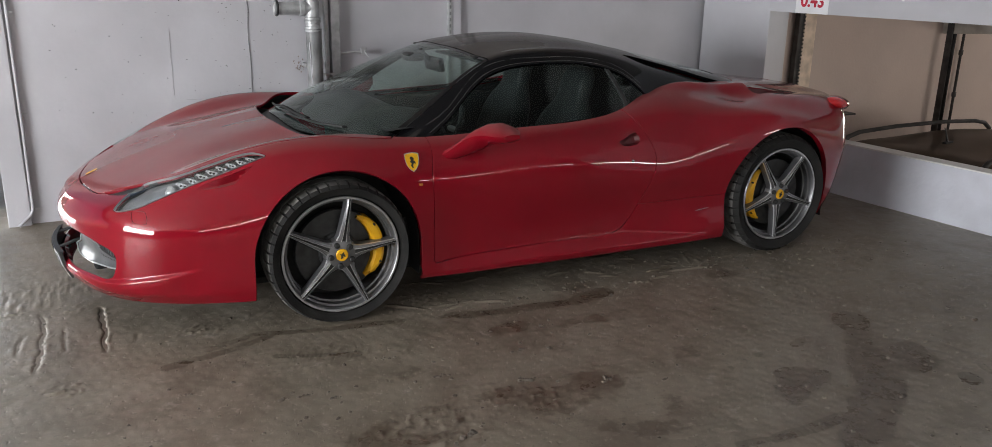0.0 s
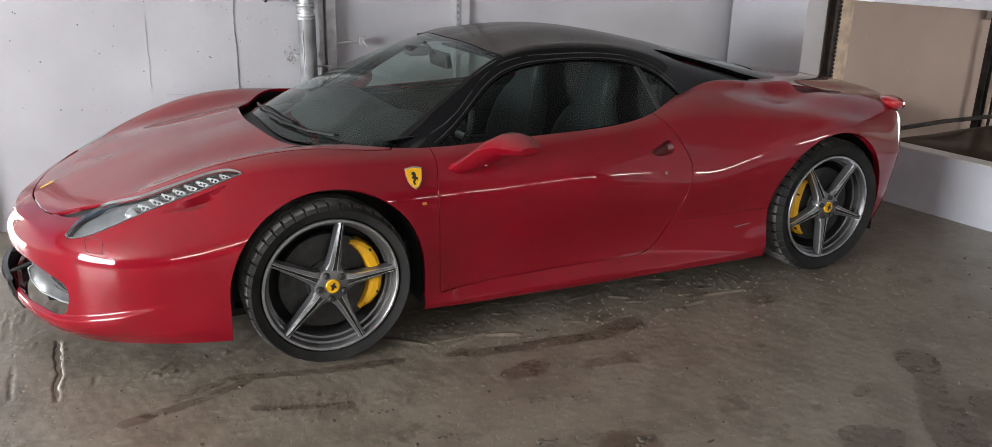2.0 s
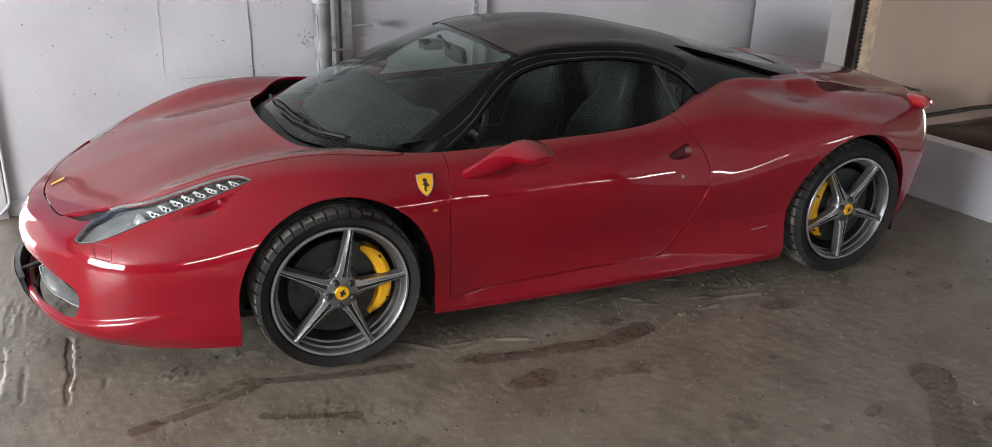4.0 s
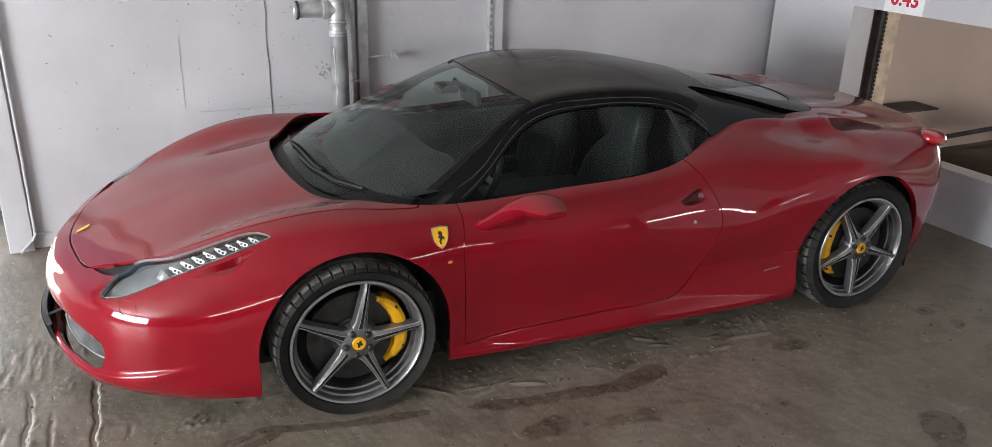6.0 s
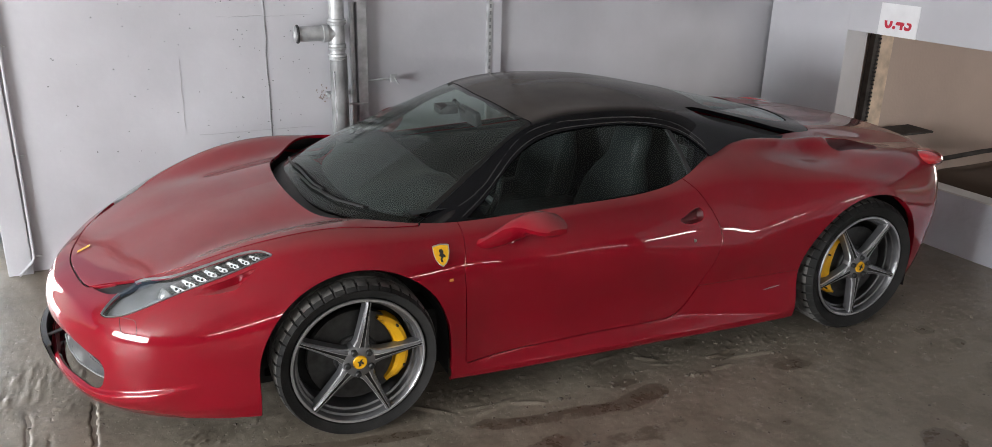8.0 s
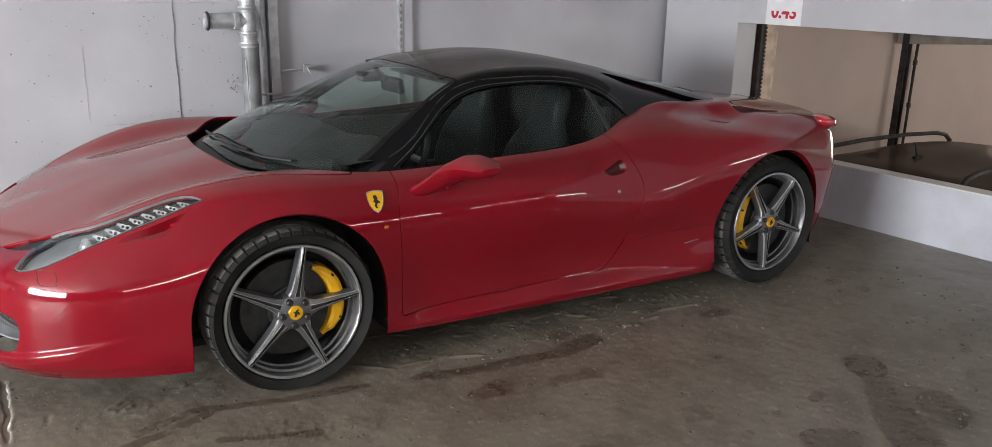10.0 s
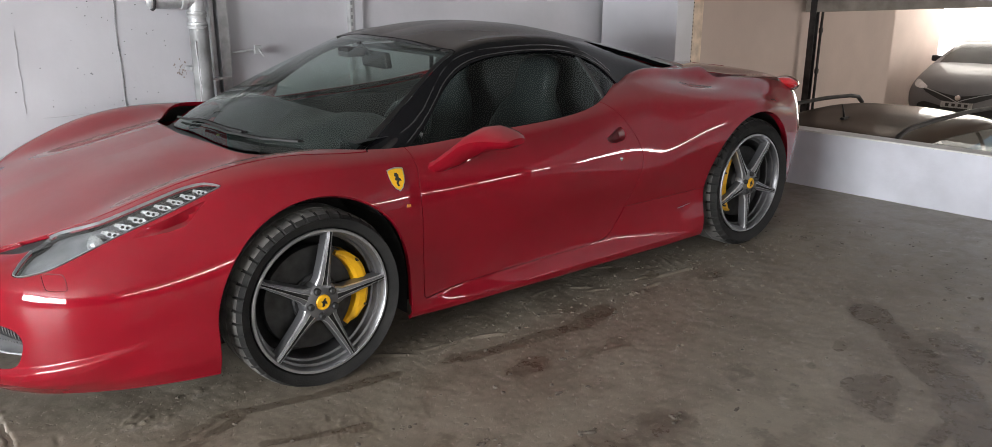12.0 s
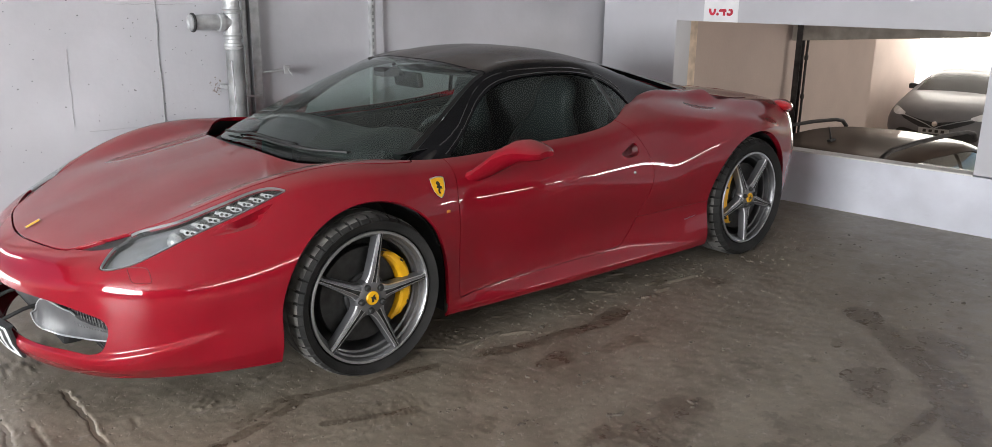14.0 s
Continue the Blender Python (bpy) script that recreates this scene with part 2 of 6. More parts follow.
# White paint, lightened further to make up for light missing on the low wall.
LIT_LIMEWASH = material("lightened_limewash", (0.62, 0.635, 0.70), 0.85, vary=0.08, scale=2.5, bump=0.25, bump_scale=30)
BEIGE = material("beige_plaster", (0.52, 0.42, 0.375), 0.8, vary=0.06, scale=1.2, bump=0.2, bump_scale=40)
PIPE = material("grey_pipe", (0.23, 0.235, 0.24), 0.45, vary=0.2, scale=8)
GALV = material("galvanised_sheet", (0.50, 0.51, 0.52), 0.5, metal=0.5, vary=0.15, scale=14)
WOOD = material("raw_timber", (0.74, 0.60, 0.48), 0.7, vary=0.15, scale=9)
RUST = material("dark_steel_post", (0.05, 0.045, 0.045), 0.6, metal=0.3, vary=0.3, scale=10)
WAGON = dusty_paint("brown_black_paint", (0.034, 0.022, 0.016), 0.0, 0.5, 0.09, (0.45, 0.35, 0.28), coat=0.25)
SILVERCAR = dusty_paint("silver_paint", (0.17, 0.17, 0.178), 0.0, 0.5, 0.03, coat=0.1)
# The warm pale film paints the daylight reflected in the panes.
WARMGLASS = thin_glass("wagon_glass", (0.55, 0.56, 0.56), 0.12, (0.6, 0.55, 0.5))

# ---- mesh tools ----


def part(name, bm, mat, parent=None, label="", smooth=35):
    """Links a bmesh as one mesh object, under a thing or a part."""
    me = bpy.data.meshes.new(name)
    bmesh.ops.recalc_face_normals(bm, faces=bm.faces[:])
    bm.to_mesh(me)
    bm.free()
    me.materials.append(mat)
    if smooth:
        me.shade_smooth()
        me.set_sharp_from_angle(angle=radians(smooth))
    ob = new(name, me)
    if parent:
        ob.parent = parent
    return tagged(ob, label)


def empty(name, label, category, group="", place=(0, 0, 0)):
    ob = new(name)
    ob.location = place
    return tagged(ob, label, category, group)


def box_bm(x0, x1, y0, y1, z0, z1, bevel=0.0, segments=2, bm=None):
    own = bm is None
    bm = bmesh.new() if own else bm
    made = bmesh.ops.create_cube(bm, size=1)["verts"]
    for v in made:
        v.co = Vector(((x0 + x1) / 2 + v.co.x * (x1 - x0), (y0 + y1) / 2 + v.co.y * (y1 - y0), (z0 + z1) / 2 + v.co.z * (z1 - z0)))
    if bevel:
        edges = list({e for v in made for e in v.link_edges})
        bmesh.ops.bevel(bm, geom=edges, offset=bevel, segments=segments, affect="EDGES", profile=0.6)
    return bm


def revolve_bm(profile, axis_place, axis="y", steps=48, bm=None, closed=False, start=0.0, sweep=360.0):
    """Turns a profile of (radius, along) about an axis through axis_place."""
    bm = bm or bmesh.new()
    full = abs(sweep - 360) < 1e-6
    count = steps if full else steps + 1
    rings = []
    for i in range(count):
        a = radians(start + sweep * i / steps)
        ring = []
        for r, h in profile:
            c, s = r * math.cos(a), r * math.sin(a)
            p = {"y": (c, h, s), "z": (c, s, h), "x": (h, c, s)}[axis]
            ring.append(bm.verts.new(Vector(axis_place) + Vector(p)))
        rings.append(ring)
    m = len(profile)
    for i in range(steps if full else steps):
        a, b = rings[i], rings[(i + 1) % count]
        for j in range(m if closed else m - 1):
            q = [a[j], a[(j + 1) % m], b[(j + 1) % m], b[j]]
            if len({tuple(v.co) for v in q}) >= 3:
                bm.faces.new(q)
    bmesh.ops.remove_doubles(bm, verts=bm.verts[:], dist=1e-6)
    return bm


def tube_bm(points, radius, sides=12, bm=None, caps=True, flat=1.0):
    """A tube along points; radius may be one number or one for each point."""
    bm = bm or bmesh.new()
    pts = [Vector(p) for p in points]
    radii = radius if isinstance(radius, (list, tuple)) else [radius] * len(pts)
    rings, ref = [], None
    for i, p in enumerate(pts):
        d = (pts[min(i + 1, len(pts) - 1)] - pts[max(i - 1, 0)]).normalized()
        if ref is None:
            ref = Vector((0, 0, 1)) if abs(d.z) < 0.9 else Vector((1, 0, 0))
        u = (ref - d * ref.dot(d)).normalized()
        ref = u
        v = d.cross(u)
        rings.append([bm.verts.new(p + (u * math.cos(2 * math.pi * k / sides) * flat + v * math.sin(2 * math.pi * k / sides)) * radii[i]) for k in range(sides)])
    for a, b in zip(rings, rings[1:]):
        for k in range(sides):
            bm.faces.new((a[k], a[(k + 1) % sides], b[(k + 1) % sides], b[k]))
    if caps:
        bm.faces.new(rings[0][::-1])
        bm.faces.new(rings[-1])
    return bm


def plate_bm(outline, depth, to_world, bm=None):
    """A flat plate: an outline in the plane, a depth along the third axis, placed by a matrix."""
    bm = bm or bmesh.new()
    a = [bm.verts.new(to_world @ Vector((u, v, 0))) for u, v in outline]
    b = [bm.verts.new(to_world @ Vector((u, v, depth))) for u, v in outline]
    bm.faces.new(a[::-1])
    bm.faces.new(b)
    for i in range(len(a)):
        j = (i + 1) % len(a)
        bm.faces.new((a[i], a[j], b[j], b[i]))
    return bm


def spline(t, values, at):
    """A natural cubic spline through values at t, read at the places given."""
    t, values, at = np.asarray(t, float), np.asarray(values, float), np.asarray(at, float)
    n = len(t)
    h = np.diff(t)
    a = np.zeros((n, n))
    rhs = np.zeros((n, *values.shape[1:]))
    a[0, 0] = a[-1, -1] = 1
    d = np.diff(values, axis=0) / h.reshape(-1, *[1] * (values.ndim - 1))
    for i in range(1, n - 1):
        a[i, i - 1], a[i, i], a[i, i + 1] = h[i - 1], 2 * (h[i - 1] + h[i]), h[i]
        rhs[i] = 6 * (d[i] - d[i - 1])
    m = np.linalg.solve(a, rhs.reshape(n, -1)).reshape(rhs.shape)
    i = np.clip(np.searchsorted(t, at) - 1, 0, n - 2)
    shape = (-1, *[1] * (values.ndim - 1))
    u, w, hh = (at - t[i]).reshape(shape), (t[i + 1] - at).reshape(shape), h[i].reshape(shape)
    return (m[i] * w ** 3 + m[i + 1] * u ** 3) / (6 * hh) + (values[i] / hh - m[i] * hh / 6) * w + (values[i + 1] / hh - m[i + 1] * hh / 6) * u


def curve2(points, count=80):
    """A smooth line through points in a plane."""
    p = np.asarray(points, float)
    t = np.r_[0, np.cumsum(np.linalg.norm(np.diff(p, axis=0), axis=1) ** 0.7)]
    return spline(t, p, np.linspace(0, t[-1], count))


class Skin:
    """A surface in columns x, w, z, three of the normal, and its two parameters; w is the distance from the car's middle plane."""

    def __init__(self, v, f):
        self.v, self.f = v, f

    def split(self, rule):
        """Cuts along the zero line of rule; returns what is inside (rule above zero) and what is outside."""
        val = rule(self.v)
        inside = val > 0
        extra, cuts = [], {}

        def cut(i, j):
            key = (min(i, j), max(i, j))
            if key not in cuts:
                k = val[i] / (val[i] - val[j])
                cuts[key] = len(self.v) + len(extra)
                extra.append(self.v[i] * (1 - k) + self.v[j] * k)
            return cuts[key]

        fin, fout = [], []
        for face in self.f:
            flags = [inside[i] for i in face]
            if all(flags):
                fin.append(face)
            elif not any(flags):
                fout.append(face)
            else:
                a, b = [], []
                for n, i in enumerate(face):
                    j = face[(n + 1) % len(face)]
                    (a if inside[i] else b).append(i)
                    if inside[i] != inside[j]:
                        c = cut(i, j)
                        a.append(c)
                        b.append(c)
                if len(a) > 2:
                    fin.append(tuple(a))
                if len(b) > 2:
                    fout.append(tuple(b))
        every = np.vstack([self.v, extra]) if extra else self.v
        return Skin.tidy(every, fin), Skin.tidy(every, fout)

    @staticmethod
    def tidy(v, f):
        used = sorted({i for face in f for i in face})
        where = {i: n for n, i in enumerate(used)}
        return Skin(v[used] if used else v[:0], [tuple(where[i] for i in face) for face in f])

    def keep(self, rule):
        return self.split(rule)[0]

    def drop(self, rule):
        return self.split(rule)[1]

    def panel(self, rule, gap):
        """Takes a panel out, with an open joint of that width round it: the panel and the rest."""
        inner = self.keep(lambda v: rule(v) - gap / 2)
        rest = self.keep(lambda v: -rule(v) - gap / 2)
        return inner, rest


def loft(lines, ends=(True, True), step=0.024, k_step=0.022, deform=None, focus=()):
    """A smooth skin over lines given by points (x, w, z) at the same stations; it is mirrored over the middle plane at its first line and at its closed ends."""
    a = np.asarray(lines, float)
    flip = np.array([1, -1, 1.0])
    if ends[0]:
        a = np.concatenate([a[:, 1:2] * flip, a], axis=1)
    if ends[1]:
        a = np.concatenate([a, a[:, -2:-1] * flip], axis=1)
    ds = np.linalg.norm(np.diff(a, axis=1), axis=2).mean(axis=0)
    s = np.r_[0, np.cumsum(ds)]
    s0, s1 = s[1] if ends[0] else s[0], s[-2] if ends[1] else s[-1]
    at = np.linspace(s0, s1, int((s1 - s0) / step) + 1)
    b = spline(s, a.transpose(1, 0, 2), at).transpose(1, 0, 2)
    b = np.concatenate([b[1:2] * flip, b], axis=0)
    dk = np.linalg.norm(np.diff(b, axis=0), axis=2).mean(axis=1)
    k = np.r_[0, np.cumsum(dk)] - dk[0]
    kat = np.linspace(0, k[-1], int(k[-1] / k_step) + 1)
    for first, last in focus:
        lo, hi = k[first + 1] - 0.006, k[last + 1] + 0.006
        kat = np.r_[kat[(kat < lo) | (kat > hi)], np.linspace(lo, hi, 8)]
    kat = np.sort(kat)
    g = spline(k, b, kat)
    nk, ns = g.shape[:2]
    g[0, :, 1] = 0
    if ends[0]:
        g[:, 0, 1] = 0
    if ends[1]:
        g[:, -1, 1] = 0
    if deform:
        g = deform(g)
    gk, gs = np.gradient(g, axis=0), np.gradient(g, axis=1)
    nrm = np.cross(gs, gk)
    nrm /= np.maximum(np.linalg.norm(nrm, axis=2, keepdims=True), 1e-9)
    mid = (nk // 2, ns // 2)
    if nrm[mid][1] < 0:
        nrm = -nrm
    par = np.stack(np.meshgrid(kat, at, indexing="ij"), axis=2)
    v = np.concatenate([g, nrm, par], axis=2).reshape(-1, 8)
    f = [(i * ns + j, i * ns + j + 1, (i + 1) * ns + j + 1, (i + 1) * ns + j) for i in range(nk - 1) for j in range(ns - 1)]
    return Skin(v, f), k


def skin_part(name, skin, mat, parent, side=0, depth=0.012, label="", lift=0.0, rim=True, round_edge=0.0):
    """Makes a mesh of a skin: side 0 both halves joined over the middle, -1 the near one, 1 the far one. Its rim is turned in by depth."""
    n = len(skin.v)
    pos, nrm = skin.v[:, :3] + skin.v[:, 3:6] * lift, skin.v[:, 3:6]
    halves = []
    for sign in ((-1, 1) if side == 0 else (side,)):
        m = np.array([1, sign, 1.0])
        halves.append((pos * m, nrm * m, sign))
    edges = {}
    for face in skin.f:
        for i, j in zip(face, face[1:] + face[:1]):
            edges[(i, j)] = 1
    border = [(i, j) for (i, j) in edges if (j, i) not in edges and not (abs(pos[i, 1]) < 1e-4 and abs(pos[j, 1]) < 1e-4)]
    verts, norms, faces, base = [], [], [], 0
    for p, q, sign in halves:
        verts.extend(p.tolist())
        norms.extend(q.tolist())
        face0 = skin.f[0]
        e1, e2 = p[face0[1]] - p[face0[0]], p[face0[-1]] - p[face0[0]]
        turn = float(np.dot(np.cross(e1, e2), q[face0[0]])) < 0
        for face in skin.f:
            ids = [base + i for i in face]
            faces.append(ids[::-1] if turn else ids)
        base += n
        if rim and depth:
            for i, j in border:
                d = p[j] - p[i]
                out = np.cross(d, q[i])
                out = out / max(np.linalg.norm(out), 1e-9)
                if turn:
                    out = -out
                e = round_edge
                near, far = p[i] + (out - q[i]) * e, p[j] + (out - q[j]) * e
                strips = [([near, far, far - q[j] * depth, near - q[i] * depth], [out] * 4)]
                if e:
                    strips.append(([p[i], p[j], far, near], [q[i], q[j], out, out]))
                for ring, ring_n in strips:
                    verts.extend([list(r) for r in ring])
                    norms.extend([list(r) for r in ring_n])
                    ids = [base, base + 1, base + 2, base + 3]
                    faces.append(ids if turn else ids[::-1])
                    base += 4
    me = bpy.data.meshes.new(name)
    me.from_pydata(verts, [], faces)
    me.materials.append(mat)
    me.shade_smooth()
    me.update()
    me.normals_split_custom_set_from_vertices([Vector(v).normalized() for v in norms])
    ob = new(name, me)
    ob.parent = parent
    return tagged(ob, label)


def recess_part(name, skin, mat, parent, side, lift, label=""):
    """A skin pressed in by a depth for each of its points, shaded by its new shape."""
    bm = bmesh.new()
    place = (skin.v[:, :3] + skin.v[:, 3:6] * lift) * np.array([1, side, 1.0])
    verts = [bm.verts.new(q) for q in place.tolist()]
    for face in skin.f:
        bm.faces.new([verts[i] for i in face])
    return part(name, bm, mat, parent, label, 50)


def inside(points, axes, smooth=True, count=160):
    """A rule: signed distance to a closed outline in the plane of two columns, above zero inside."""
    p = np.asarray(points, float)
    if smooth:
        p = curve2(np.vstack([p, p[:1]]), count)[:-1]
    q = np.roll(p, -1, axis=0)

    def rule(v):
        x = v[:, list(axes)]
        best, odd = np.full(len(x), 1e9), np.zeros(len(x), bool)
        for a, b in zip(p, q):
            d = b - a
            t = np.clip(((x - a) @ d) / max(d @ d, 1e-12), 0, 1)
            best = np.minimum(best, np.linalg.norm(x - a - t[:, None] * d, axis=1))
            cross = (a[1] > x[:, 1]) != (b[1] > x[:, 1])
            with np.errstate(divide="ignore", invalid="ignore"):
                odd ^= cross & (x[:, 0] < a[0] + (x[:, 1] - a[1]) * d[0] / (d[1] if d[1] else 1e-12))
        return np.where(odd, best, -best)

    return rule

def outline(*runs):
    """A closed outline from smooth runs that meet in corners."""
    return np.vstack([curve2(run, 40)[:-1] for run in runs])


# ---- the garage ----
# back wall: y = 1.40 + 0.03 x; side wall with the opening: x = 4.09 - 0.085 y
BACK = pose(0, 1.40, 0, 0, 0, math.degrees(math.atan(0.03)))
SIDE = pose(4.09, 0, 0, 0, 0, math.degrees(math.atan(0.085)))


def placed(ob, m):
    ob.data.transform(m)
    return ob


def structure(name, bm, mat, label, category, m=None):
    ob = tagged(part(name, bm, mat, None, smooth=0), label, category, "", "structure")
    return placed(ob, m) if m else ob


def floor_skin():
    """The slab's top near the car, with real unevenness: scored grooves, a patch of bare aggregate and tyre prints."""
    xs = np.r_[np.linspace(-3.4, -1.5, 80, endpoint=False), np.linspace(-1.5, 2.5, 500, endpoint=False), np.linspace(2.5, 4.35, 90)]
    ys = np.r_[np.linspace(-4.2, -2.9, 60, endpoint=False), np.linspace(-2.9, -0.2, 340, endpoint=False), np.linspace(-0.2, 1.6, 60)]
    nx, ny = len(xs), len(ys)
    x, y = np.meshgrid(xs, ys, indexing="ij")
    z = np.zeros_like(x)
    damp = np.zeros_like(x)
    rng = np.random.RandomState(5)

    def cloud(scale, octaves=4):
        out = np.zeros_like(x)
        for o in range(octaves):
            f = scale * 2 ** o
            for _ in range(3):
                a = rng.uniform(0, 2 * math.pi)
                p, q = rng.uniform(0, 6.28, 2)
                u, v = x * math.cos(a) + y * math.sin(a), -x * math.sin(a) + y * math.cos(a)
                out += np.sin(f * u + p + 1.7 * np.sin(f * 0.6 * v + q)) * 0.5 ** o / 3
        return out

    def blob(cx, cy, rx, ry, turn=0.0, soft=0.4, rough=0.75):
        c, s_ = math.cos(radians(turn)), math.sin(radians(turn))
        u, v = ((x - cx) * c + (y - cy) * s_) / rx, (-(x - cx) * s_ + (y - cy) * c) / ry
        d = np.sqrt(u * u + v * v) + rough * wobble
        return np.clip((1 - d) / soft, 0, 1)

    wobble = cloud(7.0, 5)
    grit = cloud(60, 2)
    lumps = cloud(95, 2)

    def streak(points, half, amount, soft=0.42, rough=0.40):
        """A stain along a line."""
        best = np.full_like(x, 9.0)
        for (ax, ay), (bx, by) in zip(points, points[1:]):
            t = np.clip(((x - ax) * (bx - ax) + (y - ay) * (by - ay)) / ((bx - ax) ** 2 + (by - ay) ** 2), 0, 1)
            best = np.minimum(best, np.hypot(x - ax - t * (bx - ax), y - ay - t * (by - ay)))
        return amount * np.clip((1 - best / half + rough * wobble) / soft, 0, 1)

    # the wide wet track with its prints, the pool beside it, and the tread's arc
    damp = np.maximum(damp, streak([(2.24, -1.88), (2.08, -2.08), (1.93, -2.30), (1.76, -2.47), (1.54, -2.62), (1.36, -2.78), (1.0, -3.1)], 0.100, 0.95))
    damp = np.maximum(damp, streak([(0.97, -2.54), (1.10, -2.56), (1.27, -2.56), (1.47, -2.55)], 0.035, 0.7))
    damp = np.maximum(damp, streak([(0.45, -1.05), (0.70, -1.10), (0.95, -1.13), (1.14, -1.14), (1.32, -1.09)], 0.062, 1.0))
    damp = np.maximum(damp, streak([(-0.80, -1.09), (-0.52, -1.02), (-0.36, -0.95)], 0.030, 0.6))
    damp = np.maximum(damp, streak([(-0.62, -0.98), (-0.40, -0.90), (-0.10, -0.98), (0.25, -1.02)], 0.034, 0.65))
    damp = np.maximum(damp, streak([(-0.36, -1.17), (-0.05, -1.28)], 0.035, 0.6))
    for cx, cy, rx, ry, turn, amount in ((1.52, -2.29, 0.19, 0.105, 40, 1.0), (1.62, -2.24, 0.10, 0.05, 0, 0.9), (3.03, -1.10, 0.09, 0.07, 30, 0.8), (3.06, -1.27, 0.08, 0.05, 30, 0.7), (2.64, -1.38, 0.07, 0.05, 30, 0.6), (1.71, -1.52, 0.055, 0.035, 0, 1.1), (1.77, -0.76, 0.16, 0.06, 10, 0.9), (2.08, -1.13, 0.09, 0.035, 0, 0.8), (1.81, -0.93, 0.07, 0.03, 0, 0.8), (1.24, -0.98, 0.08, 0.03, 0, 0.9), (1.78, -1.99, 0.06, 0.03, 20, 0.7), (1.55, -2.00, 0.07, 0.04, 20, 0.5), (1.32, -2.06, 0.06, 0.03, 20, 0.7), (2.20, -2.54, 0.06, 0.04, 40, 0.9), (2.37, -2.47, 0.10, 0.03, 60, 0.8), (2.37, -2.25, 0.10, 0.04, 30, 0.6), (2.80, -2.00, 0.10, 0.045, 30, 0.7), (2.20, -2.29, 0.22, 0.09, 30, 0.6), (2.55, -2.18, 0.12, 0.05, 30, 0.55), (0.64, -1.95, 0.42, 0.13, 10, 0.55), (0.62, -2.25, 0.45, 0.14, 5, 0.5), (-0.10, -1.95, 0.32, 0.12, 8, 0.5), (0.66, -1.30, 0.22, 0.07, 8, 0.75), (0.2, -1.5, 0.35, 0.12, 10, 0.45), (1.1, -1.35, 0.3, 0.08, 10, 0.4), (1.25, -1.85, 0.12, 0.06, 20, 0.4), (0.35, 0.1, 0.8, 0.5, 0, 0.4), (1.3, -0.55, 0.9, 0.2, 0, 0.45), (0.9, -2.9, 0.5, 0.2, 10, 0.4)):
        damp = np.maximum(damp, amount * blob(cx, cy, rx, ry, turn))
    damp *= np.clip(0.92 + 0.50 * cloud(16, 3) + 0.2 * lumps, 0.35, 1.25)
    damp = np.clip(damp + 0.16 * np.clip(cloud(2.2, 5), 0, 1), 0, 1)
    z += 0.0012 * cloud(4, 3) + 0.0007 * grit
    # scored grooves
    for gx, y0, y1, deep, wide in ((-1.005, -0.84, -0.27, 0.017, 0.015), (-1.27, -0.95, -0.25, 0.010, 0.016), (-1.18, -0.80, -0.45, 0.006, 0.014), (-1.36, -0.75, -0.5, 0.006, 0.016), (-0.87, -0.78, -0.66, 0.007, 0.012), (-1.52, -0.9, -0.3, 0.008, 0.016)):
        along = np.clip((y - y0) / 0.08, 0, 1) * np.clip((y1 - y) / 0.08, 0, 1) * (0.55 + 0.45 * np.clip(lumps + grit + 0.6, 0, 1))
        off = x - gx - 0.010 * np.sin(9 * y) - 0.016 * wobble - 0.006 * grit
        z -= deep * np.exp(-((off / (0.55 * wide)) ** 2)) * along
        z += 0.30 * deep * np.exp(-(((off - 1.3 * wide) / (0.6 * wide)) ** 2)) * along * np.clip(lumps + 0.3, 0, 1)
    # bare aggregate and mud crumbs pressed flat
    for cx, cy, rx, ry, high in ((-0.63, -0.76, 0.15, 0.11, 1.6), (-0.42, -0.68, 0.16, 0.10, 1.0), (-1.25, 0.1, 0.4, 0.35, 1.1), (-1.16, -1.15, 0.09, 0.06, 1.1), (0.45, -0.80, 0.28, 0.10, 0.45), (1.5, -0.72, 0.9, 0.13, 0.35), (2.2, -0.85, 0.4, 0.10, 0.35), (-0.1, -2.1, 0.5, 0.3, 0.7), (0.1, -1.35, 0.35, 0.15, 0.6), (1.58, -1.05, 0.10, 0.05, 1.8)):
        z += high * blob(cx, cy, rx, ry, 0, 0.6) * (0.0085 * np.clip(lumps - 0.15, 0, 1) + 0.0045 * np.clip(rng.rand(nx, ny) - 0.45, 0, 1))
    # low ridges of mud squeezed out beside the sill
    for n in range(26):
        cx, cy, turn = rng.uniform(0.3, 2.3), rng.uniform(-1.05, -0.55), rng.uniform(-40, 20)
        z += rng.uniform(0.003, 0.008) * blob(cx, cy, rng.uniform(0.03, 0.10), rng.uniform(0.006, 0.014), turn, 0.5)
    # tyre prints
    for cx, cy, half, wide, turn in ((0.95, -1.12, 0.36, 0.055, -2), (2.02, -2.18, 0.36, 0.085, 55), (1.25, -2.56, 0.26, 0.03, 2), (-0.2, -1.23, 0.2, 0.04, -22)):
        c, s_ = math.cos(radians(turn)), math.sin(radians(turn))
        u, v = (x - cx) * c + (y - cy) * s_, -(x - cx) * s_ + (y - cy) * c
        mask = np.clip((half - np.abs(u)) / 0.08, 0, 1) * np.clip((wide - np.abs(v)) / 0.015, 0, 1)
        z += mask * 0.0010 * np.clip(2 * np.sin(u * 330 + 70 * np.abs(v)), -1, 1)
    z -= 0.0008
    edge_fade = np.minimum.reduce([np.clip((x + 3.4) / 0.2, 0, 1), np.clip((y + 4.2) / 0.2, 0, 1)])
    z = z * edge_fade
    verts = np.stack([x, y, z + 0.004], axis=2).reshape(-1, 3)
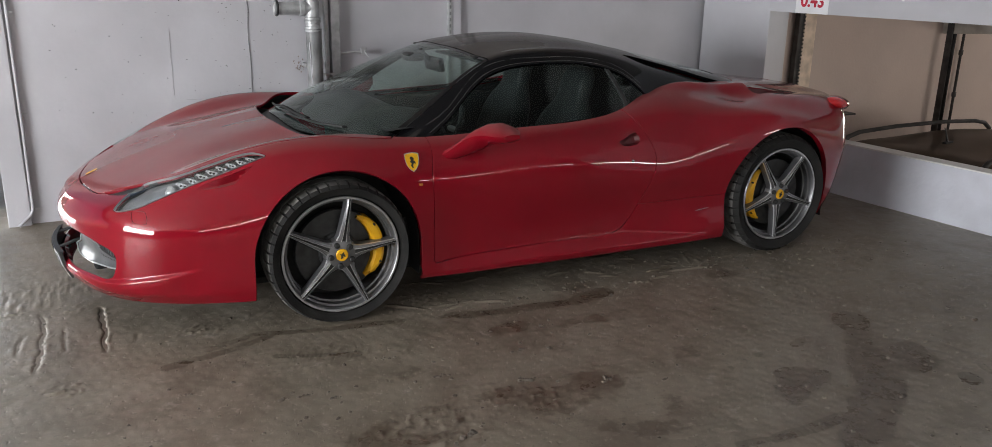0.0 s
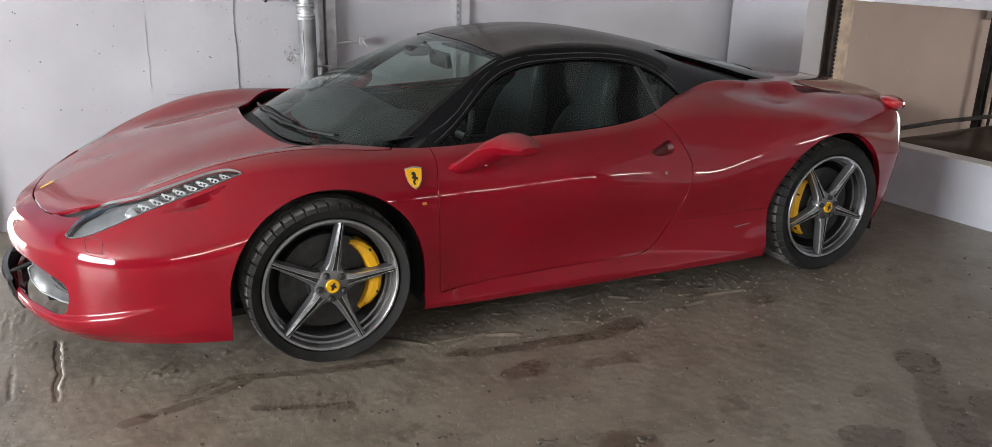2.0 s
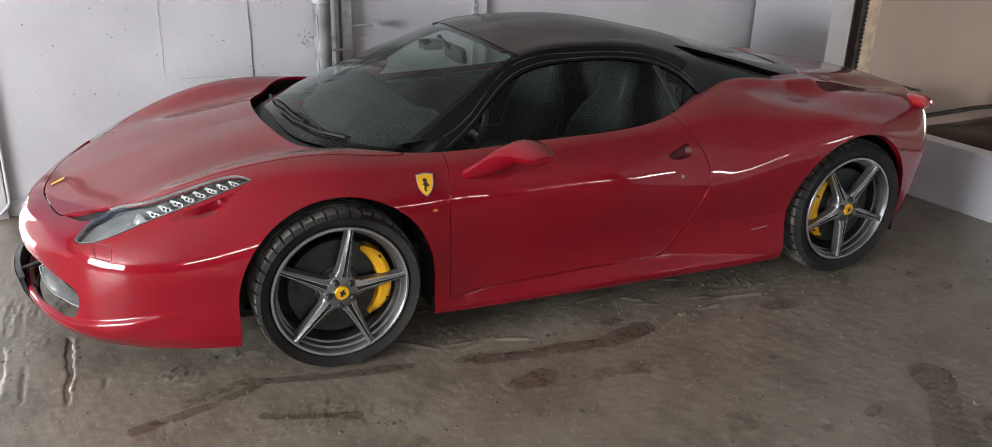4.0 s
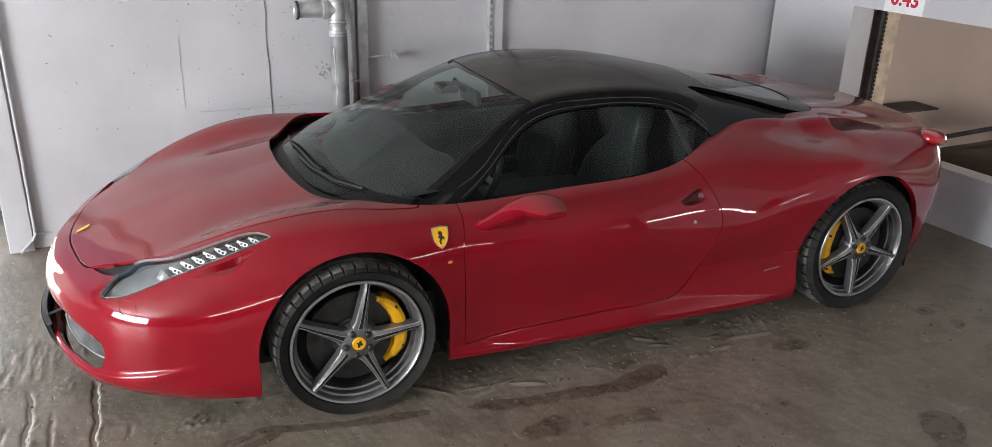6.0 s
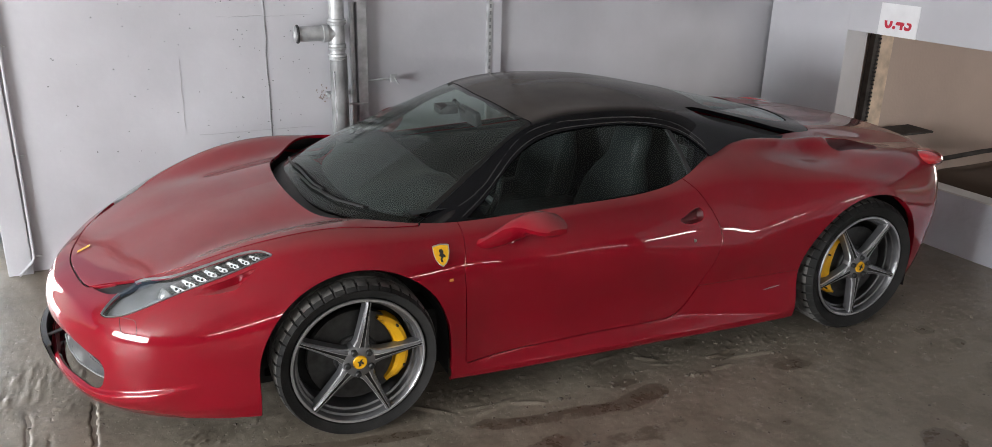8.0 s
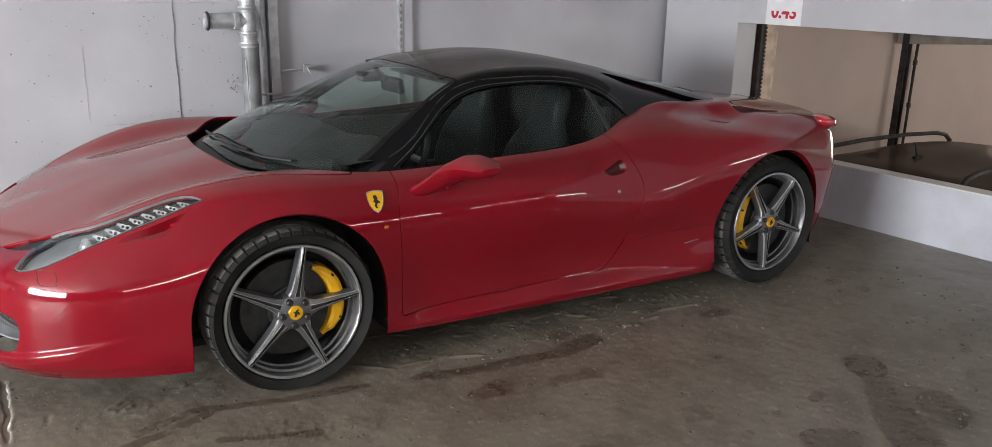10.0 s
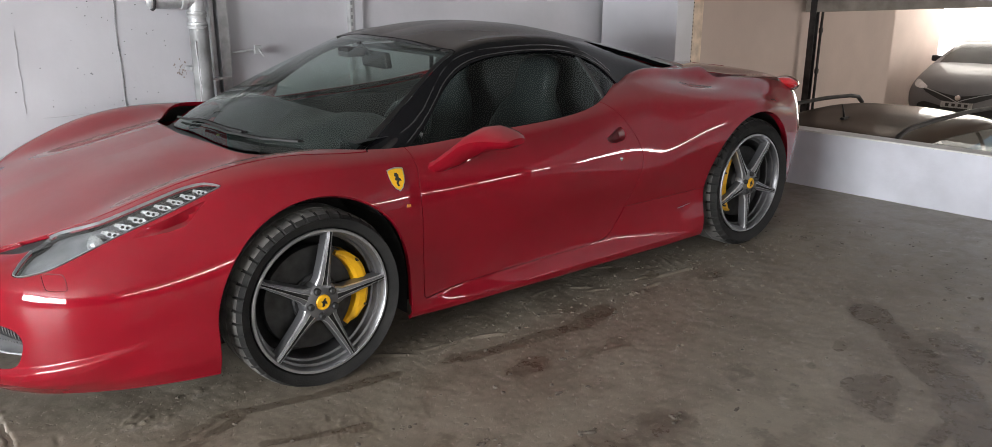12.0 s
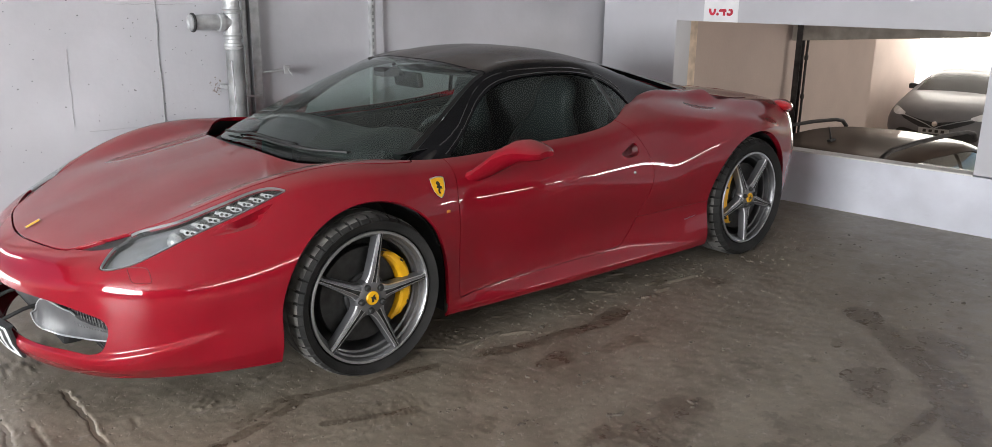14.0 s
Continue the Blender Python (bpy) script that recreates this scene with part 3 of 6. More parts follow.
    i, j = np.meshgrid(np.arange(nx - 1), np.arange(ny - 1), indexing="ij")
    a = (i * ny + j).ravel()
    faces = np.stack([a, a + ny, a + ny + 1, a + 1], axis=1)
    me = bpy.data.meshes.new("floor")
    me.from_pydata(verts.tolist(), [], faces.tolist())
    layer = me.attributes.new("damp", "FLOAT", "POINT")
    layer.data.foreach_set("value", damp.reshape(-1).astype(np.float32))
    me.materials.append(FLOORM)
    me.shade_smooth()
    return tagged(new("floor", me), "dirty grey-brown concrete floor with damp stains and scored grooves", "floor", "", "structure")


floor_skin()
structure("floor_slab", box_bm(-9, 4.35, -14, 2.2, -0.25, 0), FLOORM, "dirty grey-brown concrete floor slab", "floor")
structure("ceiling", box_bm(-9, 4.6, -14, 2.2, 2.55, 2.8), CEIL, "pale concrete garage ceiling slab", "ceiling")
structure("wall_back", box_bm(-1.47, 4.33, 0, 0.25, -0.2, 2.55), WALLM, "grey painted concrete back wall with pinholes", "wall", BACK)
structure("pilaster", box_bm(-1.47, -1.340, -0.035, 0.0, 0, 2.55, 0.006), WALLM, "shallow painted concrete pilaster on the back wall", "pilaster", BACK)
structure("wall_lower_level", box_bm(4.335, 9.53, 0.0, 0.25, -1.6, 2.3), BEIGE, "beige plastered wall of the lower parking level", "wall", BACK)
structure("pier", box_bm(0, 0.225, 0.745, 1.48, 0, 2.55, 0.006), WALLM, "pale painted concrete pier beside the wall opening", "pier", SIDE)
structure("lintel", box_bm(0, 0.13, -5.65, 0.745, 1.316, 2.55), WALLM, "pale painted concrete lintel over the wall opening", "lintel", SIDE)
structure("low_wall", box_bm(0, 0.12, -5.65, 0.745, -1.4, 0.39), LIT_LIMEWASH, "whitewashed low parapet wall below the opening, lightened to lift its brightness", "wall", SIDE)
structure("parapet_coping", box_bm(-0.004, 0.13, -1.595, 0.745, 0.391, 0.402, 0.003), CEIL, "worn bare edge on top of the parapet", "coping", SIDE)
structure("pier_end", box_bm(0, 0.13, -3.05, -1.595, 0.402, 1.316), WALLM, "pale painted concrete wall beside the opening", "wall", SIDE)
# Unseen infill, added to block the lower level's light down to a slit.
structure("parapet_infill", box_bm(0.005, 0.125, -5.65, -3.05, 0.391, 1.222), WALLM, "pale painted concrete infill, unseen, added to narrow the opening's light", "wall", SIDE)
structure("pier_middle", box_bm(0, 0.13, -4.68, -3.97, 1.222, 1.316), WALLM, "pale painted concrete pier between two wall openings", "pier", SIDE)
# Unseen beam, far side wall and piers; shade is put into their colour.
structure("wall_left_top", box_bm(-9, -1.47, 2.0, 2.2, 2.3, 2.55), SHADE_CONCRETE, "concrete beam over the open left bay, darkened as if in shade", "wall")
structure("wall_side_far", box_bm(4.57, 4.82, -14, -5.65, -1.4, 1.222), SHADE_CONCRETE, "grey painted concrete parapet below narrow openings, darkened as if in shade", "wall")
structure("wall_side_far", box_bm(4.57, 4.82, -14, -5.65, 1.316, 2.55), SHADE_CONCRETE, "grey painted concrete side wall over narrow openings, darkened as if in shade", "wall")
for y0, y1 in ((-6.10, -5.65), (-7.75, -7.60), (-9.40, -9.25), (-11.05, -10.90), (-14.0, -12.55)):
    structure("pier_side_far", box_bm(4.57, 4.82, y0, y1, 1.222, 1.316), SHADE_CONCRETE, "grey concrete pier between narrow openings, darkened as if in shade", "pier")
# unseen closing walls behind the camera with their daylight openings, most coloured dark as if in shade
structure("wall_gate_end", box_bm(-9, -7.5, -0.9, 1.1, 0, 2.55), WALLM, "unseen grey concrete wall beside the gate", "wall")
structure("wall_gate_side", box_bm(-9, -7.5, -14, -5.3, 0, 2.55), SHADE_CONCRETE, "unseen grey concrete wall beside the gate", "wall")
structure("wall_gate_low", box_bm(-9, -7.5, -5.3, -0.9, 0, 0.95), WALLM, "concrete parapet below the wide side opening", "wall")
structure("wall_gate_top", box_bm(-9, -7.5, -5.3, -0.9, 2.35, 2.55), WALLM, "concrete beam over the gate", "wall")
structure("wall_rear_low", box_bm(-7.5, 4.57, -13.8, -13.5, 0, 2.17), SHADE_CONCRETE, "grey concrete parapet behind the parking bays, darkened as if in shade", "wall")
structure("wall_rear_top", box_bm(-7.5, 4.57, -13.8, -13.5, 2.37, 2.55), SHADE_CONCRETE, "concrete beam over the window band, darkened as if in shade", "wall")
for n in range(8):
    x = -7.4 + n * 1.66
    structure("window_post", box_bm(x, x + 0.07, -13.60, -13.52, 2.17, 2.37), SHADE_CONCRETE, "concrete post between the window openings, darkened as if in shade", "post")
structure("ground", box_bm(-60, 60, -60, 60, -1.75, -1.65), FLOORM, "grey concrete ground outside", "ground")
# the lower level seen through the opening
structure("floor_lower", box_bm(4.4, 24, -9, 8, -1.4, -1.24), FLOORM, "grey concrete floor of the lower level", "floor")
structure("ceiling_lower", box_bm(4.66, 18.6, -9, 8, 2.3, 2.5), CEIL, "concrete ceiling of the lower level", "ceiling")
structure("wall_lower_far", box_bm(9.3, 17.0, 4.3, 4.5, -1.3, 2.3), BEIGE, "sunlit beige wall at the end of the lower level", "wall")
structure("wall_lower_end", box_bm(9.28, 9.53, 1.7, 4.3, -1.3, 2.3), BEIGE, "beige wall end of the lower level", "wall")
structure("wall_lower_near", box_bm(4.66, 18.6, -9, -8.8, -1.3, 2.3), BEIGE, "beige wall of the lower level", "wall")
bm = box_bm(7.25, 7.6, -0.37, 1.58, 1.04, 2.3, 0.008)
for v in bm.verts:
    if v.co.z < 1.4:
        v.co.z += (1.40 - v.co.y) * 0.065
structure("beam", bm, material("bare_concrete", (0.36, 0.32, 0.28), 0.85, vary=0.2, scale=4, bump=0.3), "rough bare concrete beam under the lower level's ceiling", "beam")
bm = bmesh.new()
vs = [bm.verts.new(p) for p in ((18.7, 2.0, -1.3), (18.7, 9.0, -1.3), (18.7, 9.0, 3.2), (18.7, 2.0, 3.2))]
bm.faces.new(vs)
structure("backdrop", bm, glow("bright_daylight", (1.0, 0.96, 0.90), 3.5), "overexposed daylight beyond the lower level", "backdrop")

# ---- the sports car ----
car = empty("sports_car", "red low mid-engined sports coupe with a black roof, dusty", "car")
LINES = [
    [(-1.030, 0, 0.583), (-0.80, 0, 0.672), (-0.55, 0, 0.748), (-0.32, 0, 0.80), (0, 0, 0.855), (0.45, 0, 0.87), (1.0, 0, 0.87), (1.6, 0, 0.90), (2.15, 0, 0.98), (2.42, 0, 1.035), (2.65, 0, 0.985), (3.08, 0, 0.915), (3.37, 0, 0.885), (3.42, 0, 0.88), (3.425, 0, 0.875)],
    [(-1.075, 0, 0.559), (-0.998, 0.19, 0.590), (-0.72, 0.31, 0.692), (-0.38, 0.34, 0.782), (0, 0.34, 0.848), (0.45, 0.34, 0.87), (1.0, 0.34, 0.87), (1.6, 0.34, 0.90), (2.15, 0.34, 0.975), (2.42, 0.34, 1.02), (2.65, 0.33, 0.975), (3.08, 0.33, 0.91), (3.36, 0.31, 0.882), (3.42, 0.26, 0.87), (3.43, 0, 0.862)],
    [(-1.106, 0, 0.540), (-1.026, 0.32, 0.566), (-0.80, 0.50, 0.655), (-0.42, 0.56, 0.765), (0, 0.57, 0.825), (0.45, 0.60, 0.855), (1.0, 0.60, 0.86), (1.6, 0.60, 0.90), (2.15, 0.50, 0.962), (2.42, 0.475, 0.955), (2.65, 0.525, 0.938), (3.07, 0.55, 0.885), (3.34, 0.52, 0.872), (3.42, 0.40, 0.83), (3.43, 0, 0.82)],
    [(-1.112, 0, 0.526), (-1.026, 0.40, 0.552), (-0.88, 0.60, 0.605), (-0.42, 0.71, 0.800), (0, 0.73, 0.856), (0.45, 0.775, 0.828), (1.0, 0.80, 0.835), (1.6, 0.765, 0.885), (2.15, 0.61, 0.958), (2.42, 0.62, 0.918), (2.65, 0.72, 0.925), (3.05, 0.735, 0.89), (3.29, 0.67, 0.852), (3.42, 0.46, 0.78), (3.43, 0, 0.77)],
    [(-1.130, 0, 0.502), (-1.043, 0.43, 0.522), (-0.900, 0.675, 0.556), (-0.43, 0.835, 0.735), (0, 0.86, 0.815), (0.45, 0.870, 0.765), (1.0, 0.881, 0.765), (1.6, 0.869, 0.80), (2.15, 0.83, 0.865), (2.42, 0.845, 0.868), (2.65, 0.875, 0.855), (3.05, 0.85, 0.80), (3.28, 0.77, 0.775), (3.42, 0.47, 0.70), (3.43, 0, 0.70)],
    [(-1.149, 0, 0.462), (-1.062, 0.455, 0.474), (-0.873, 0.742, 0.505), (-0.43, 0.912, 0.575), (0, 0.945, 0.690), (0.45, 0.915, 0.648), (1.0, 0.932, 0.664), (1.6, 0.934, 0.624), (2.15, 0.945, 0.712), (2.42, 0.958, 0.762), (2.65, 0.963, 0.785), (3.05, 0.905, 0.69), (3.26, 0.82, 0.64), (3.42, 0.48, 0.60), (3.43, 0, 0.60)],
    [(-1.128, 0, 0.330), (-1.044, 0.46, 0.335), (-0.888, 0.735, 0.340), (-0.42, 0.928, 0.390), (0, 0.955, 0.45), (0.45, 0.905, 0.420), (1.0, 0.902, 0.410), (1.6, 0.908, 0.390), (2.15, 0.920, 0.395), (2.42, 0.94, 0.42), (2.65, 0.96, 0.45), (3.04, 0.91, 0.45), (3.24, 0.82, 0.47), (3.40, 0.48, 0.47), (3.41, 0, 0.47)],
    [(-1.148, 0, 0.200), (-1.076, 0.40, 0.205), (-0.905, 0.695, 0.210), (-0.41, 0.930, 0.240), (0, 0.94, 0.25), (0.45, 0.916, 0.182), (1.0, 0.922, 0.178), (1.6, 0.930, 0.178), (2.15, 0.940, 0.195), (2.42, 0.946, 0.23), (2.65, 0.94, 0.25), (3.03, 0.90, 0.28), (3.2, 0.81, 0.32), (3.36, 0.47, 0.33), (3.37, 0, 0.33)],
    [(-1.126, 0, 0.150), (-1.053, 0.38, 0.150), (-0.885, 0.645, 0.150), (-0.405, 0.905, 0.165), (0, 0.92, 0.16), (0.45, 0.888, 0.145), (1.0, 0.902, 0.140), (1.6, 0.915, 0.140), (2.15, 0.93, 0.145), (2.42, 0.925, 0.147), (2.65, 0.92, 0.15), (3.02, 0.88, 0.18), (3.16, 0.78, 0.22), (3.30, 0.46, 0.22), (3.31, 0, 0.22)],
]


def add_station(lines, x, rise):
    """A further station at x in all lines, by their splines; rise shifts the crease there."""
    out = []
    for n, line in enumerate(lines):
        p = np.asarray(line[3:12], float)
        w, z = (float(spline(p[:, 0], p[:, k], [x])[0]) for k in (1, 2))
        at = next(k for k, q in enumerate(line) if k > 3 and q[0] > x)
        out.append(line[:at] + [(x, w + (0.002 if n == 5 else 0), z + (rise if n == 5 else 0))] + line[at:])
    return out


def tighten(lines, index, f, g=None):
    """Puts two lines close to a line in its place, so that the surface turns there in a crease."""
    a = np.asarray(lines[index - 1 : index + 2], float)
    up, down = a[1] + (a[0] - a[1]) * f, a[1] + (a[2] - a[1]) * (g or f)
    return lines[:index] + [up.tolist(), down.tolist()] + lines[index + 1 :]


def sill_top(x):
    """The height of the line where the sill meets the door."""
    return np.interp(x, (0.367, 0.456, 0.66, 0.936, 1.372, 1.612, 1.86, 2.15), (0.206, 0.226, 0.238, 0.243, 0.248, 0.242, 0.212, 0.180))


def blade(g):
    """Fine forms pressed into the skin: the bumper's blade between its two creases, the hip's fin and bowl, the sill's ledge."""
    x, w, z = g[..., 0], g[..., 1], g[..., 2]
    top = np.interp(x, (-1.15, -0.960, -0.892, -0.822, -0.709, -0.60), (0.250, 0.262, 0.280, 0.297, 0.321, 0.343))
    low = np.interp(x, (-1.15, -1.05, -0.942, -0.828, -0.709, -0.60), (0.216, 0.221, 0.228, 0.250, 0.298, 0.341))
    fade = np.clip((-0.59 - x) / 0.16, 0, 1) * np.clip((w + 0.2) / 0.2, 0, 1)
    ledge = np.clip((top - z) / 0.014, 0, 1)
    under = np.clip(1 - (low - z) / 0.075, 0, 1)
    push = 0.020 * fade * ledge * under
    out = g.copy()
    ahead = np.clip(1 - (x + 1.0) / 0.3, 0.15, 1) * np.clip(1.25 - w, 0.5, 1)
    out[..., 0] -= push * ahead * 0.8
    out[..., 1] += push * 0.8 * np.clip(w / 0.5, 0, 1)
    # the fin along the hip and the bowl outside it
    rise = np.interp(x, (1.90, 2.12, 2.30, 2.45, 2.60, 2.645), (0, 0.026, 0.046, 0.046, 0.034, 0))
    out[..., 2] += rise * np.exp(-(((w - 0.580) / 0.052) ** 2)) * (z > 0.8)
    dip = np.exp(-(((w - 0.70) / 0.07) ** 2)) * np.clip((x - 2.28) / 0.2, 0, 1) * np.clip((3.0 - x) / 0.2, 0, 1) * (z > 0.8)
    out[..., 2] -= 0.014 * dip
    # the sill: a ledge that looks up, below a door that draws in above it
    top = sill_top(x)
    deep = np.interp(x, (0.40, 0.55, 1.0, 1.6, 1.85, 2.15), (0.0, 0.016, 0.030, 0.036, 0.022, 0))
    below, above = np.clip((z - 0.178) / np.maximum(top - 0.178, 0.012), 0, 1), np.clip(1 - (z - top) / 0.28, 0, 1)
    out[..., 1] -= deep * np.where(z < top, below, above * above * (3 - 2 * above)) * (w > 0.7) * (z > 0.16)
    return out


BODY_LINES = tighten(tighten(add_station(LINES, 1.84, -0.022), 7, 0.06), 5, 0.07, 0.03)
body, _ = loft(BODY_LINES, step=0.018, k_step=0.009, deform=blade, focus=((5, 6), (8, 9)))
body_all = body
GREEN_X = (-0.15, 0.15, 0.40, 0.65, 0.93, 1.25, 1.60, 1.95, 2.30, 2.75)
TOP_Z = (0.795, 0.938, 1.042, 1.130, 1.202, 1.237, 1.220, 1.156, 1.084, 0.975)
EDGE_W = (0.83, 0.765, 0.70, 0.625, 0.54, 0.535, 0.54, 0.52, 0.47, 0.42)
EDGE_Z = (0.57, 0.70, 0.835, 0.99, 1.135, 1.172, 1.145, 1.06, 0.99, 0.925)
BELT_W = (0.88, 0.83, 0.79, 0.79, 0.80, 0.79, 0.76, 0.62, 0.53, 0.46)
BELT_Z = (0.50, 0.67, 0.79, 0.80, 0.81, 0.835, 0.865, 0.895, 0.91, 0.885)
green_lines = [
    [(x, 0, z) for x, z in zip(GREEN_X, TOP_Z)],
    [(x, w * 0.55, t - (t - e) * 0.22) for x, w, t, e in zip(GREEN_X, EDGE_W, TOP_Z, EDGE_Z)],
    [(x, w * 0.86, t - (t - e) * 0.62) for x, w, t, e in zip(GREEN_X, EDGE_W, TOP_Z, EDGE_Z)],
    [(x, w, e) for x, w, e in zip(GREEN_X, EDGE_W, EDGE_Z)],
    [(x, e + (b - e) * 0.55 + 0.012, ez + (bz - ez) * 0.5) for x, e, b, ez, bz in zip(GREEN_X, EDGE_W, BELT_W, EDGE_Z, BELT_Z)],
    [(x, b, bz) for x, b, bz in zip(GREEN_X, BELT_W, BELT_Z)],
]
green, green_k = loft(green_lines, ends=(False, False))

# cuts, in plan (x, w) or in side view (x, z)
cockpit = inside([(-0.128, -0.2), (-0.128, 0.2), (-0.085, 0.41), (-0.02, 0.54), (0.11, 0.70), (0.26, 0.765), (0.48, 0.785), (1.0, 0.79), (1.6, 0.755), (1.88, 0.60), (2.3, 0.515), (2.70, 0.445), (2.74, 0.2), (2.74, -0.2)], (0, 1))


def arch(cx, cz, r):
    return lambda v: np.where(v[:, 1] > 0.5, r - np.hypot(v[:, 0] - cx, np.maximum(v[:, 2] - cz, 0)), -1)


hole = inside([(-0.128, -0.2), (-0.128, 0.2), (-0.085, 0.41), (-0.02, 0.54), (0.11, 0.70), (0.26, 0.765), (0.48, 0.785), (1.0, 0.79), (1.6, 0.755), (1.87, 0.605), (2.0, 0.556), (2.15, 0.52), (2.3, 0.475), (2.70, 0.38), (2.72, 0.2), (2.72, -0.2)], (0, 1))
body = body.drop(hole).drop(arch(0.004, 0.335, 0.396)).drop(arch(2.64, 0.36, 0.402))
hood_rule = inside(outline(
    [(0.2, 0.0), (-1.036, -0.15)],
    [(-1.036, -0.15), (-1.037, 0.0), (-1.034, 0.07), (-1.010, 0.22), (-0.978, 0.352), (-0.957, 0.403)],
    [(-0.957, 0.403), (-0.914, 0.437), (-0.86, 0.486), (-0.780, 0.552), (-0.70, 0.606), (-0.6, 0.662), (-0.38, 0.728), (-0.21, 0.755), (-0.01, 0.768), (0.15, 0.79), (0.30, 0.79)],
    [(0.30, 0.79), (0.35, 0.6), (0.2, 0.0)]), (0, 1), smooth=False)
slit_rule = inside([(-0.950, 0.411), (-0.86, 0.492), (-0.785, 0.562), (-0.80, 0.583), (-0.846, 0.583), (-0.888, 0.542), (-0.924, 0.474)], (0, 1))
hood, body = body.panel(lambda v: np.where(v[:, 2] > 0.52, hood_rule(v), -1), 0.009)
slit, body = body.split(lambda v: np.where(v[:, 2] > 0.5, slit_rule(v), -1))
lamp_rule = inside(outline(
    [(-0.922, 0.622), (-0.880, 0.594), (-0.825, 0.570), (-0.770, 0.566), (-0.720, 0.606), (-0.663, 0.667), (-0.590, 0.704), (-0.480, 0.738), (-0.390, 0.758), (-0.342, 0.777)],
    [(-0.342, 0.777), (-0.315, 0.799), (-0.289, 0.825)],
    [(-0.289, 0.825), (-0.375, 0.824), (-0.470, 0.815), (-0.560, 0.798), (-0.637, 0.779), (-0.724, 0.755), (-0.785, 0.734), (-0.830, 0.714), (-0.880, 0.678), (-0.912, 0.644), (-0.922, 0.622)]), (0, 1), smooth=False)
lamp, body = body.panel(lambda v: np.where(v[:, 2] > 0.45, lamp_rule(v), -1), 0.004)
mouth_rule = inside([(-0.3, 0.434), (0.0, 0.434), (0.2, 0.434), (0.413, 0.438), (0.535, 0.430), (0.633, 0.411), (0.676, 0.394), (0.688, 0.363), (0.677, 0.313), (0.648, 0.268), (0.561, 0.256), (0.40, 0.249), (0.2, 0.249), (0, 0.249), (-0.3, 0.249)], (1, 2), count=200)
body = body.drop(lambda v: np.where(v[:, 0] < -0.7, mouth_rule(v), -1))
vent_rule = inside(outline(
    [(-0.607, 0.670), (-0.557, 0.694), (-0.472, 0.724), (-0.390, 0.753), (-0.343, 0.767)],
    [(-0.343, 0.767), (-0.393, 0.733), (-0.422, 0.706), (-0.427, 0.696)],
    [(-0.427, 0.696), (-0.494, 0.681), (-0.560, 0.673), (-0.607, 0.670)]), (0, 2), smooth=False)
vent, body = body.split(lambda v: np.where(v[:, 1] > 0.7, vent_rule(v), -1))
door_rule = inside([(0.466, 0.222), (0.470, 0.4), (0.462, 0.55), (0.458, 0.68), (0.470, 0.80), (0.48, 1.0), (1.35, 1.03), (1.50, 0.955), (1.60, 0.895), (1.69, 0.775), (1.738, 0.65), (1.722, 0.57), (1.690, 0.48), (1.655, 0.385), (1.603, 0.302), (1.545, 0.258), (1.46, 0.244), (1.2, 0.245), (0.936, 0.241), (0.66, 0.236)], (0, 2), count=400)
door, body = body.panel(lambda v: np.where(v[:, 1] > 0.6, door_rule(v), -1), 0.006)
handle_rule = inside([(1.505, 0.742), (1.56, 0.765), (1.63, 0.785), (1.648, 0.765), (1.645, 0.735), (1.61, 0.722), (1.54, 0.722)], (0, 2))
scoop, door = door.split(handle_rule)
skirt, body = body.split(lambda v: np.where((v[:, 0] > 0.3) & (v[:, 0] < 2.4), sill_top(v[:, 0]) - 0.004 - v[:, 2], -1))
front, rear = body.split(lambda v: 0.9 - v[:, 0])
flank, rear = rear.panel(lambda v: np.where(v[:, 0] < 2.4, 0.392 + 0.012 * (v[:, 0] - 1.6) - v[:, 2], -1), 0.003)
# the slot of the intake on the hip
slot_rule = inside([(2.600, 0.625), (2.64, 0.560), (2.72, 0.490), (2.82, 0.470), (2.91, 0.475), (2.945, 0.59), (2.88, 0.700), (2.72, 0.695), (2.63, 0.685)], (0, 1))
slot, rear = rear.split(lambda v: np.where(v[:, 2] > 0.75, slot_rule(v), -1))

shut = body_all.drop(hole).keep(lambda v: np.where(v[:, 1] > 0.6, 0.02 - np.abs(door_rule(v)), -1))
cards = body_all.drop(hole).keep(lambda v: np.minimum.reduce([v[:, 0] - 0.43, 2.2 - v[:, 0], v[:, 2] - 0.3, v[:, 1] - 0.4]))
skin_part("hood", hood, RED, car, 0, label="red hood with a dust film", round_edge=0.002)
skin_part("front_bumper", front, RED, car, 0, 0.016, round_edge=0.0025)
lining = front.keep(lambda v: np.minimum.reduce([v[:, 0] + 0.30, 0.47 - v[:, 0], v[:, 2] - 0.74, v[:, 1] - 0.4]))
for side in (-1, 1):
    skin_part("fender_lining", lining, DARK, car, side, 0.0, lift=-0.015, rim=False)
skin_part("rear_quarter_panel", rear, RED, car, 0, 0.03, round_edge=0.0025)
